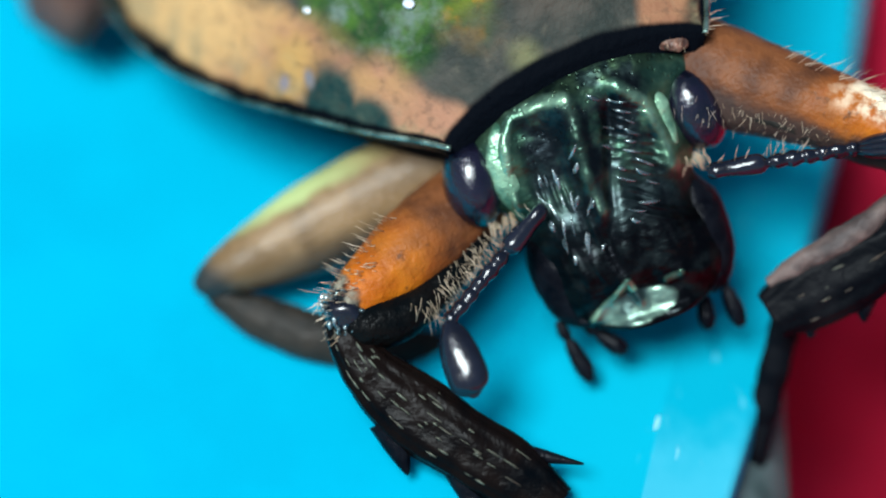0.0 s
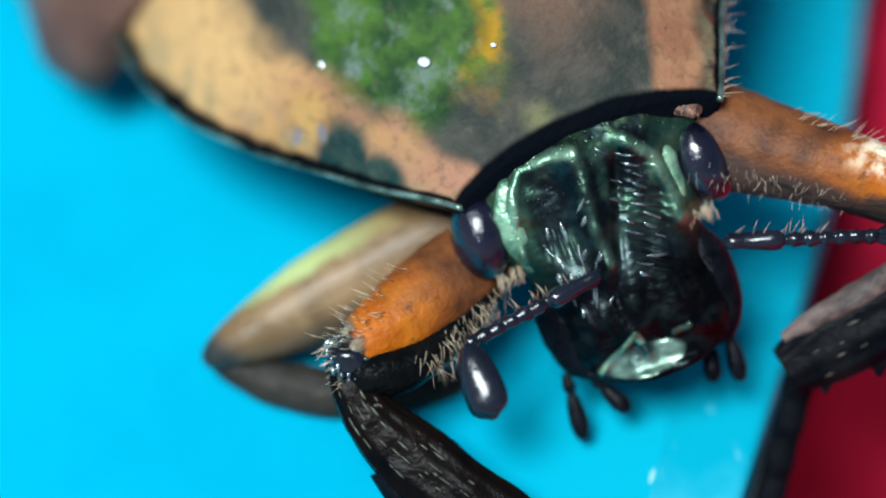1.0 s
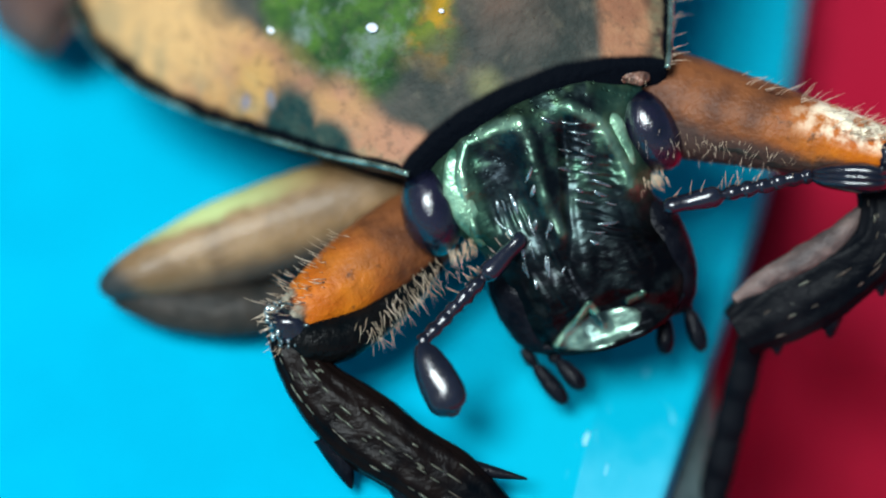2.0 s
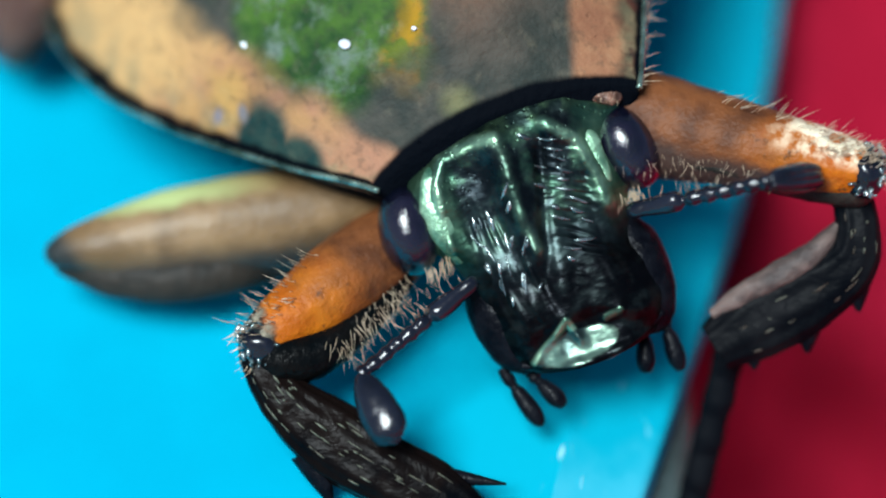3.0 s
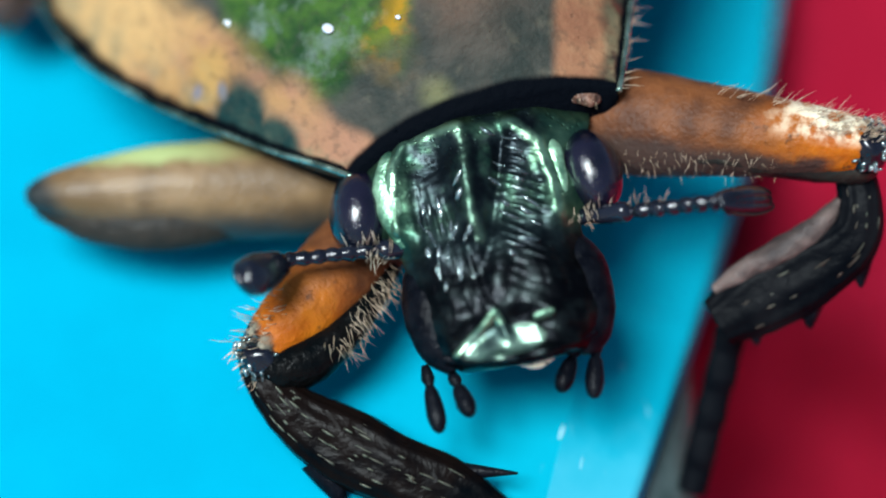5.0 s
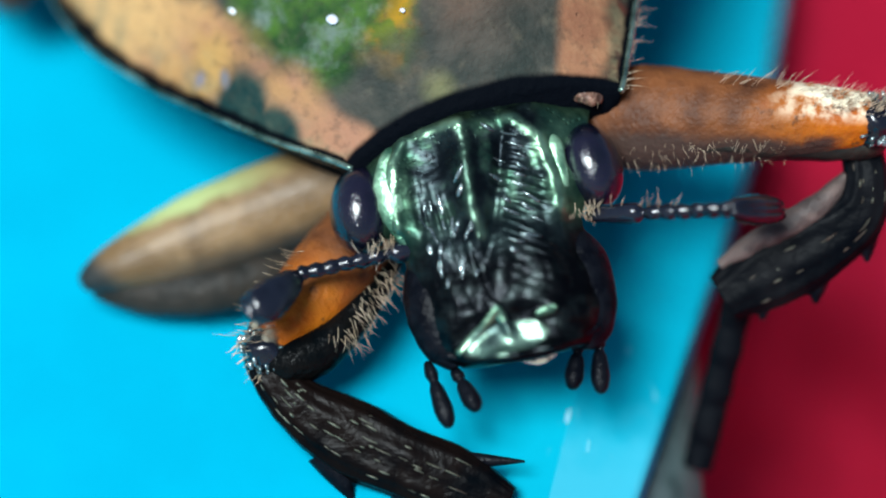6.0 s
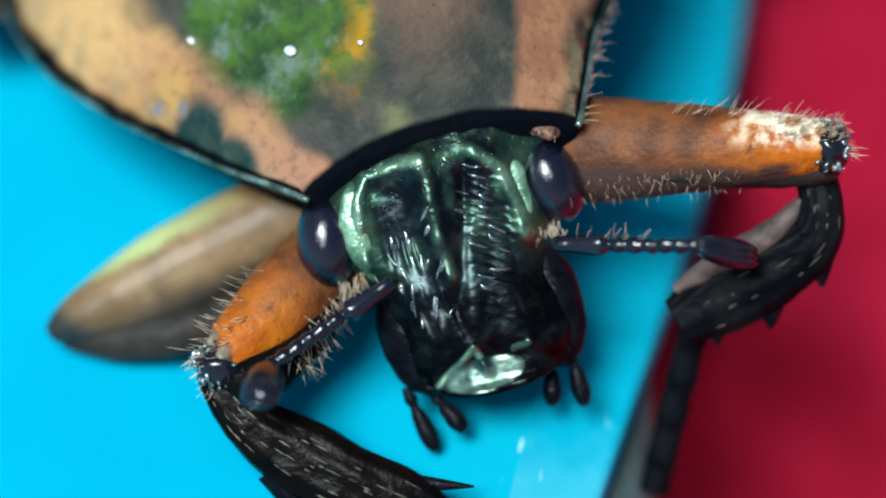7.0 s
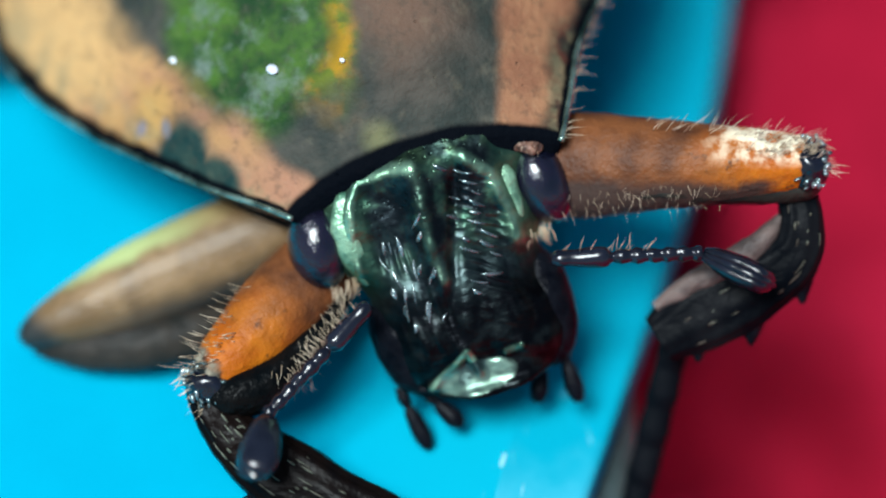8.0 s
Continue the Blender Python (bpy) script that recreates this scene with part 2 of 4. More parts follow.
def pronotum_material():
    n = Nodes("patterned_pronotum_chitin")
    at = n.add("ShaderNodeAttribute")
    at.attribute_name = "side"
    side = n.math("ADD", at.outputs["Fac"], n.math("MULTIPLY_ADD", n.noise(0.8, 2, 0.4), 0.22, -0.11))
    sep = n.add("ShaderNodeSeparateXYZ")
    n.link(n.co, sep.inputs[0])
    x, y = sep.outputs[0], sep.outputs[1]
    wob = n.math("MULTIPLY_ADD", n.noise(0.9, 2, 0.4), 1.3, -0.65)

    def blob(cx, cy, rx, ry, soft=0.25, wobble=1.0):
        a = n.math("DIVIDE", n.math("SUBTRACT", x, cx), rx)
        b = n.math("DIVIDE", n.math("SUBTRACT", y, cy), ry)
        d = n.math("SQRT", n.math("ADD", n.math("MULTIPLY", a, a), n.math("MULTIPLY", b, b)))
        d = n.math("ADD", d, n.math("MULTIPLY", wob, 0.6 * wobble))
        return n.math("SUBTRACT", 1.0, n.ramp(d, 1.0 - soft, 1.0 + soft))

    grey = n.mix(n.ramp(n.noise(1.4, 4), 0.35, 0.65), (0.026, 0.033, 0.028), (0.062, 0.060, 0.049))
    tan = n.mix(n.ramp(n.noise(1.1, 4), 0.35, 0.68), (0.40, 0.20, 0.08), (0.36, 0.165, 0.10))
    tan = n.mix(n.ramp(n.noise(2.6, 4), 0.5, 0.85), tan, (0.31, 0.165, 0.07))
    tan = n.mix(n.ramp(n.noise(0.6, 2), 0.4, 0.7), tan, (0.46, 0.26, 0.085))
    rosy = n.math("SUBTRACT", 1.0, n.ramp(n.math("ADD", y, n.math("MULTIPLY_ADD", n.noise(1.2, 3), 1.6, -0.8)), 0.9, 2.6))
    tan = n.mix(n.math("MULTIPLY", rosy, 0.75), tan, (0.36, 0.17, 0.11))
    tan = n.mix(n.ramp(n.math("ADD", y, n.math("MULTIPLY_ADD", n.noise(1.0, 3), 2.0, -1.0)), 2.6, 4.6), tan, (0.58, 0.34, 0.14))
    green = n.mix(n.ramp(n.noise(1.0, 3), 0.35, 0.6), (0.010, 0.042, 0.012), (0.055, 0.125, 0.018))
    green = n.mix(n.ramp(n.noise(1.9, 3), 0.48, 0.74), green, (0.12, 0.17, 0.13))
    c = n.mix(blob(0.4, 2.9, 0.9, 1.5, 0.6), grey, (0.13, 0.075, 0.05))
    yellow = n.mix(n.ramp(n.noise(1.7, 3), 0.42, 0.58), (0.36, 0.19, 0.008), (0.12, 0.15, 0.012))
    c = n.mix(blob(-1.2, 2.5, 0.80, 1.2, 0.35, 1.5), c, yellow)
    c = n.mix(blob(-2.2, 3.6, 1.58, 2.2, 0.2, 1.2), c, green)
    c = n.mix(n.math("MULTIPLY", blob(-0.55, 0.58, 0.24, 0.18, 0.9, 1.6), 0.55), c, (0.24, 0.23, 0.10))
    left = n.math("SUBTRACT", 1.0, n.ramp(side, -0.77, -0.65))
    right = n.ramp(side, 0.54, 0.64)
    c = n.mix(left, c, tan)
    c = n.mix(right, c, n.mix(n.ramp(n.noise(1.3, 4), 0.35, 0.65), (0.25, 0.11, 0.06), (0.34, 0.165, 0.085)))
    teal = n.mix(n.ramp(n.noise(2.2, 3), 0.4, 0.62), (0.007, 0.032, 0.030), (0.025, 0.05, 0.04))
    c = n.mix(n.ramp(side, 0.84, 0.93), c, n.mix(n.ramp(n.noise(2.0, 3), 0.4, 0.6), (0.02, 0.022, 0.018), (0.09, 0.03, 0.02)))
    worn_or_lit = n.math("MULTIPLY", n.ramp(n.math("ABSOLUTE", at.outputs["Fac"]), 0.80, 0.96), n.ramp(n.noise(2.2, 3), 0.40, 0.62))
    c = n.mix(n.math("MULTIPLY", worn_or_lit, 0.6), c, (0.24, 0.20, 0.11))
    notch = n.math("MAXIMUM", blob(-4.1, 1.72, 0.62, 0.72, 0.3, 1.3), blob(-3.7, 1.0, 0.50, 0.62, 0.25, 0.6))
    c = n.mix(notch, c, teal)
    c = n.mix(blob(-4.7, 2.62, 0.13, 0.11, 0.6, 1.6), c, (0.20, 0.18, 0.21))
    c = n.mix(blob(-4.25, 2.35, 0.10, 0.14, 0.6, 1.0), c, (0.17, 0.16, 0.17))
    arch = n.math("MULTIPLY_ADD", n.math("POWER", n.math("ABSOLUTE", at.outputs["Fac"]), 3.0), -0.38, 0.43)
    collar = n.math("ADD", n.math("SUBTRACT", y, arch), n.math("MULTIPLY_ADD", n.noise(1.8, 3), 0.10, -0.05))
    collar = n.math("SUBTRACT", 1.0, n.ramp(collar, -0.03, 0.09))
    edge = n.math("MAXIMUM", n.ramp(n.math("ADD", n.math("ABSOLUTE", at.outputs["Fac"]), n.math("MULTIPLY_ADD", n.noise(1.8, 3), 0.05, -0.025)), 0.945, 0.975), collar)
    c = n.mix(n.math("MULTIPLY", n.ramp(n.noise(5.0, 4), 0.50, 0.68), 0.32), c, (0.035, 0.034, 0.026))
    c = n.mix(n.math("MULTIPLY", n.ramp(n.noise(3.4, 4, stretch=(1.0, 0.6, 1.0)), 0.56, 0.76), 0.10), c, (0.38, 0.32, 0.20))
    c = n.mix(edge, c, (0.002, 0.003, 0.005))
    pits = n.ramp(n.cells(1.6), 0.015, 0.06)
    n.bump((pits, 0.02), (n.noise(7, 4), 0.04))
    return n.done(c, n.math("MULTIPLY_ADD", n.noise(3), 0.25, 0.5), 0.0, 0.0, n.math("MULTIPLY_ADD", edge, -0.12, 0.13))


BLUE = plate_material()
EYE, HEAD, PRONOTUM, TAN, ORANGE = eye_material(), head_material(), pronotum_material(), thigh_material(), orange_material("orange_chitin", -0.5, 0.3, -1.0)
GLARE_ORANGE = orange_material("knee_glare_orange_chitin", -1.9, -0.8, 1.0)


# ---- mesh helpers ----
def part(name, bm, material, parent=None, label="", at=None, kind=""):
    """Links a bmesh (in units) as one mesh object under its thing."""
    bmesh.ops.recalc_face_normals(bm, faces=bm.faces)
    for v in bm.verts:
        v.co *= U
    for f in bm.faces:
        f.smooth = True
    me = bpy.data.meshes.new(name)
    bm.to_mesh(me)
    bm.free()
    me.materials.append(material)
    ob = new(name, me)
    ob.parent = parent
    if at is not None:
        ob.matrix_basis = at
    return tagged(ob, label, kind=kind)


def seat(x, y, z, turn=0.0, rx=0.0, ry=0.0):
    """A pose in units; turn in degrees about the third axis."""
    return Matrix.Translation((x * U, y * U, z * U)) @ pose(0, 0, 0, 0, 0, turn) @ pose(0, 0, 0, rx, ry, 0)


def lerp_table(table, x):
    """Smooth value of a table of (x, value) rows."""
    xs = [r[0] for r in table]
    ys = [r[1] for r in table]
    if x <= xs[0]:
        return ys[0]
    for i in range(len(xs) - 1):
        if x <= xs[i + 1]:
            f = (x - xs[i]) / (xs[i + 1] - xs[i])
            p0, p3 = ys[max(i - 1, 0)], ys[min(i + 2, len(ys) - 1)]
            a, b = ys[i], ys[i + 1]
            return 0.5 * (2 * a + (b - p0) * f + (2 * p0 - 5 * a + 4 * b - p3) * f * f + (3 * a - p0 - 3 * b + p3) * f ** 3)
    return ys[-1]


def rings(bm, loops, cap=True):
    """Skins a list of closed loops of points."""
    made = [[bm.verts.new(p) for p in loop] for loop in loops]
    for a, b in zip(made, made[1:]):
        n = len(a)
        for i in range(n):
            bm.faces.new((a[i], a[(i + 1) % n], b[(i + 1) % n], b[i]))
    if cap:
        for loop in (made[0], made[-1]):
            c = bm.verts.new(sum((v.co for v in loop), Vector()) / len(loop))
            for i in range(len(loop)):
                bm.faces.new((loop[i], loop[(i + 1) % len(loop)], c))
    return made


def limb(bm, spine, seg=20, steps=40, rough=0.0, square=2.0, flute=0.0, ribs=9):
    """A limb along a spine of (x, y, z, half width, half depth) rows; width lies in the xy plane."""
    cols = [[(i, r[k]) for i, r in enumerate(spine)] for k in range(5)]
    pts = []
    for i in range(steps + 1):
        t = (len(spine) - 1) * i / steps
        pts.append([lerp_table(c, t) for c in cols])
    loops = []
    for i, p in enumerate(pts):
        a, b = pts[max(i - 1, 0)], pts[min(i + 1, steps)]
        tan = Vector((b[0] - a[0], b[1] - a[1], b[2] - a[2])).normalized()
        side = tan.cross(Vector((0, 0, 1))).normalized()
        up = side.cross(tan).normalized()
        loop = []
        for k in range(seg):
            th = 2 * math.pi * k / seg
            c, s = math.cos(th), math.sin(th)
            c, s = math.copysign(abs(c) ** (2 / square), c), math.copysign(abs(s) ** (2 / square), s)
            g = 1 + flute * math.cos(ribs * th)
            c, s = c * g, s * g
            q = Vector(p[:3]) + side * c * max(p[3], 0.01) + up * s * max(p[4], 0.01)
            if rough:
                q += Vector(noise.noise_vector(q * 3.0)) * rough
            loop.append(q)
        loops.append(loop)
    rings(bm, loops)


def ball(bm, centre, radii, turn=0.0, seg=24, power=1.0):
    loops = []
    m = Matrix.Rotation(radians(turn), 3, "Z")
    for i in range(1, seg // 2):
        ph = math.pi * i / (seg // 2)
        loops.append([Vector(centre) + m @ Vector((radii[0] * math.cos(ph), radii[1] * math.sin(ph) ** power * math.cos(2 * math.pi * k / seg),
                                                   radii[2] * math.sin(ph) ** power * math.sin(2 * math.pi * k / seg))) for k in range(seg)])
    rings(bm, loops)


def bristle(bm, root, way, length, thick, bend=0.15):
    way = Vector(way).normalized()
    side = way.cross(Vector((0.3, 0.5, 0.8))).normalized()
    up = way.cross(side)
    root = Vector(root)
    loops = []
    for f, r in ((0, 1), (0.5, 0.7), (1, 0.12)):
        c = root + way * length * f + side * bend * length * f * f
        loops.append([c + (side * math.cos(a) + up * math.sin(a)) * thick * r for a in (0, 2.1, 4.2)])
    rings(bm, loops)


def thing(name, label, category, at, kind=""):
    ob = new(name)
    ob.empty_display_size = 0.002
    ob.matrix_basis = at
    return tagged(ob, label, category, kind=kind)


# ---- plate, cloth and ground ----
def plane_edge(y):
    return 2.1 + 0.235 * (y + 1.72)


def bevel(y):
    """Width of the sloping edge, which rounds off towards the far corner."""
    bow = lerp_table(((-4.0, 0.06), (-1.0, 0.11), (2.8, 0.18), (5.0, 0.15), (6.7, 0.08), (8.0, 0.0), (9.2, -0.15), (11.0, -0.4)), y)
    return min(max(1.71 + 0.056 * y, 1.0), 3.0) + bow


def build_plate():
    """The blue plate: flat top, a wide bevel along one side and a steep wall below it."""
    bm = bmesh.new()
    far, near, left = 90.0, -70.0, -120.0
    profile = ((-0.02, 0.0), (0.0, 0.012), (0.02, 0.012), (0.04, -0.006), (0.90, -0.2), (0.98, -0.26), (1.0, -0.38), (1.02, -0.8), (0.98, -0.9), (-13.0, -0.9), (-13.2, -1.1), (-13.6, -9.9))
    rows = []
    for y in np.linspace(near, far, 90):
        row = [(left, y, -9.9), (left, y, -0.4), (left + 0.4, y, 0.0), (plane_edge(y) - 4.0, y, 0.0)]
        band = bevel(y)
        row += [(plane_edge(y) + dx * band, y, z) for dx, z in profile]
        rows.append([Vector(p) for p in row])
    rings(bm, rows)
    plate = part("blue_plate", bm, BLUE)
    # Strip added for the plate's side wall; its grey is painted shade.
    bm = bmesh.new()
    rows = []
    for y in np.linspace(-12.0, 0.8, 30):
        x0 = plane_edge(y) + 0.99 * bevel(y)
        w = 0.31 * (0.9 - y)
        rows.append([Vector((x0 + dx, y, z)) for dx, z in ((-0.3, -1.0), (0.0, -0.95), (w * 0.5, -1.05 - 0.25 * w), (w, -1.2 - 0.6 * w), (w, -1.5 - 0.6 * w), (-0.3, -1.5))])
    rings(bm, rows)
    part("shaded_side", bm, SHADED_BLUE, plate, "grey-teal strip for the plate's side in shade")
    bm = bmesh.new()
    ball(bm, (2.08, -1.72, 0.0), (0.04, 0.18, 0.02), -14, 14)
    ball(bm, (2.02, -2.15, -0.005), (0.02, 0.09, 0.01), -14, 12)
    ball(bm, (1.92, -2.62, 0.0), (0.014, 0.22, 0.008), -14, 12)
    ball(bm, (2.42, -2.35, -0.055), (0.012, 0.16, 0.008), -10, 12)
    part("scuff", bm, SCUFF, plate, "small white scuff")
    return tagged(plate, "glossy cyan blue plastic plate with one sloping edge", "plate")


def build_cloth():
    bm = bmesh.new()
    n = 220
    steps = [math.copysign(abs(2 * i / n - 1) ** 3.2, 2 * i / n - 1) * 800.0 for i in range(n + 1)]
    grid = []
    for i in range(n + 1):
        row = []
        for j in range(n + 1):
            x, y = steps[i] + 6, steps[j] + 4
            rim = x - plane_edge(y) - bevel(y)
            off = min(1.0, max(0.0, (rim + 5.5) / 6.5))
            off = off * off * (3 - 2 * off)
            fold = y - 4.2 + 0.5 * (x - 8.0)
            lie = -8.6 + 3.6 * math.tanh(fold / 0.8) + 0.42 * max(0.0, fold - 0.8) + 0.8 * noise.noise((x * 0.10, y * 0.10, 4)) + 0.7 * noise.noise((x * 0.30, y * 0.22, 8))
            z = -10.0 + off * (min(lie, -1.3) + 10.0)
            row.append(bm.verts.new((x, y, z)))
        grid.append(row)
    for i in range(n):
        for j in range(n):
            bm.faces.new((grid[i][j], grid[i + 1][j], grid[i + 1][j + 1], grid[i][j + 1]))
    return tagged(part("red_cloth", bm, RED), "matt crimson red cloth spread under the plate", "cloth")


build_cloth()
build_plate()

# ---- beetle ----
BASE = Matrix.Translation((0, 0, LIFT * U)) @ pose(0, 0, 0, 40)
beetle = thing("beetle", "shiny beetle with tan and green patterned back on blue plate", "beetle", BASE)

BODY = Matrix(((0.937, -0.26, -0.234, 1.0 * U), (0.348, 0.74, 0.576, 2.25 * U), (0.024, -0.62, 0.783, 0.0), (0, 0, 0, 1)))
WIDE = ((-0.2, 2.4), (0, 2.55), (1, 3.6), (2, 4.6), (3, 5.55), (4.5, 6.6), (6, 7.15), (7.2, 7.2), (8, 6.8))
WIDE_B = ((-0.2, 2.45), (0, 2.58), (1, 2.95), (2, 3.35), (3, 4.05), (4.5, 5.0), (6, 5.6), (8, 5.5))
TALL = ((-0.2, 0.35), (0, 0.46), (0.7, 0.95), (1.5, 1.5), (3, 2.1), (5, 2.6), (8, 2.9))


def build_pronotum():
    bm = bmesh.new()
    lay = bm.verts.layers.float.new("side")
    nb, ns = 70, 90
    made = []
    for i in range(nb + 1):
        b = -0.1 + 8.0 * i / nb
        loop = []
        for k in range(ns + 1):
            s = -math.cos(math.pi * k / ns) * 0.35 + (2 * k / ns - 1) * 0.65
            back = b + 0.25 * (1 - s ** 4) * max(0, 1 - b / 3)
            w, h = lerp_table(WIDE, b), lerp_table(TALL, b)
            w += (lerp_table(WIDE_B, b) - w) * min(1.0, max(0.0, s * 2))
            z = h * (1 - abs(s) ** 2.3)
            v = bm.verts.new((w * s, back, z))
            v[lay] = s
            loop.append(v)
        for k in range(1, 24):
            s = math.cos(math.pi * k / 24)
            w = lerp_table(WIDE, b)
            w += (lerp_table(WIDE_B, b) - w) * min(1.0, max(0.0, s * 2))
            v = bm.verts.new((w * s * 0.97, b + 0.1, -0.12 - 1.9 * math.sin(math.pi * k / 24) ** 0.8))
            v[lay] = 1.0
            loop.append(v)
        made.append(loop)
    for a, c in zip(made, made[1:]):
        for k in range(len(a)):
            bm.faces.new((a[k], a[(k + 1) % len(a)], c[(k + 1) % len(a)], c[k]))
    bm.faces.new(made[0])
    bm.faces.new(made[-1])
    ob = part("pronotum", bm, PRONOTUM, beetle, "pronotum with tan side bands and a glossy green patch", BODY)
    for sgn in (-1, 1):
        bm = bmesh.new()
        rows = []
        for b in np.linspace(-0.1, 7.8, 24):
            rows.append((sgn * (lerp_table(WIDE_B if sgn > 0 else WIDE, b) + 0.02), b, 0.0, 0.06, 0.06))
        limb(bm, rows, 10, 90)
        part("margin_rim", bm, RIM_GREEN, ob, "raised dark green margin rim")
    return ob


def build_elytron(sgn):
    """A wing case behind the pronotum."""
    bm = bmesh.new()
    loops = []
    for i in range(41):
        f = i / 40
        y = 7.0 + 15 * f
        w = 9.0 * (1 - max(0, f - 0.25) ** 2 * 1.35) * min(1.0, 0.93 + f)
        h = 3.4 * (1 - f ** 3 * 0.75)
        loop = [Vector((sgn * w * math.sin(a), y, -1.0 + h * math.cos(a))) for a in np.linspace(0, math.pi / 2, 16)]
        loop += [Vector((sgn * w * math.sin(a) * 0.97, y, -1.1 + (h - 0.25) * math.cos(a))) for a in np.linspace(math.pi / 2, 0.0, 16)]
        loops.append(loop)
    rings(bm, loops)
    return part("elytron", bm, BROWN, beetle, "brown wing case", BODY)


def build_abdomen():
    bm = bmesh.new()
    limb(bm, [(0, 5.0, -1.3, 4.5, 1.2), (0, 9, -1.3, 6.2, 1.9), (0, 14, -1.2, 6.0, 2.1), (0, 19, -1.0, 4.0, 1.6), (0, 21.5, -0.8, 0.8, 0.4)], 32, 40)
    return part("abdomen", bm, BLACK, beetle, "dark underside", BODY)


pronotum = build_pronotum()
bm = bmesh.new()
for i in range(46):
    b = random.uniform(-0.05, 3.0)
    bristle(bm, (lerp_table(WIDE_B, b) - 0.05, b, -0.05), (1.0, random.uniform(-0.6, 0.4), random.uniform(-0.3, 0.5)), random.uniform(0.12, 0.5), 0.008)
part("bristles", bm, PALE, pronotum, "fine pale hairs along the margin", kind="stuff")
# White beads added in place of bright highlights on the back.
for x, y, z, r in ((-3.75, 3.2, 1.28, 0.085), (-2.05, 2.12, 1.48, 0.10), (-1.4, 2.45, 1.70, 0.05), (-0.8, 1.78, 1.57, 0.045)):
    bm = bmesh.new()
    ball(bm, (x, y, z), (r * 1.0, r * 1.3, r * 0.6), 30, 16)
    part("glint_bead", bm, GLINT, pronotum, "small white bead in place of a highlight")
for sgn in (-1, 1):
    build_elytron(sgn)
build_abdomen()

# head: own frame, first axis across the eyes, second up to the neck, third out of the face
HEAD_AT = seat(1.26, 1.26, 0.0, 20)
def middle(y):
    """The face leans: where its middle line lies."""
    return 0.3 * min(1.0, max(0.0, -y / 3)) + 0.75 * min(1.0, max(0.0, (y - 0.3) / 1.4))


HALF = ((-3.3, 1.15), (-3.1, 1.42), (-2.7, 1.64), (-2.2, 1.70), (-1.6, 1.62), (-1.1, 1.62), (-0.6, 1.85), (0, 2.0), (0.6, 2.02), (1.0, 1.88), (1.4, 1.5), (1.9, 0.95))
RIDGES = (  # (line over the face, half width, height, how much painted sheen its crest takes)
    (((-1.12, 0.92), (-1.35, 0.5), (-1.50, -0.1), (-1.52, -0.7)), 0.13, 0.13, 1.0),
    (((-1.12, 0.92), (-0.62, 0.96), (-0.14, 0.90)), 0.18, 0.12, 0.78),
    (((-0.14, 0.90), (-0.02, 0.50), (-0.10, -0.1), (-0.18, -0.7), (-0.05, -1.2)), 0.20, 0.10, 0.52),
    (((0.80, 0.85), (1.22, 0.40), (1.40, -0.25), (1.40, -0.9)), 0.18, 0.14, 0.75),
    (((-0.85, -3.08), (-0.45, -2.83), (-0.06, -2.58), (0.08, -2.98)), 0.085, 0.11, 1.0),
    (((0.62, -2.76), (0.90, -2.72)), 0.10, 0.06, 0.7),
)


def gap(x, y, line):
    """Distance from a point to a broken line."""
    best = 9.0
    for (ax, ay), (bx, by) in zip(line, line[1:]):
        dx, dy = bx - ax, by - ay
        f = min(1.0, max(0.0, ((x - ax) * dx + (y - ay) * dy) / (dx * dx + dy * dy)))
        best = min(best, math.hypot(x - ax - f * dx, y - ay - f * dy))
    return best


def crest_at(x, y, line, wide):
    d = gap(x, y, line)
    return math.exp(-(d / wide) ** 2) if d < 3 * wide else 0.0


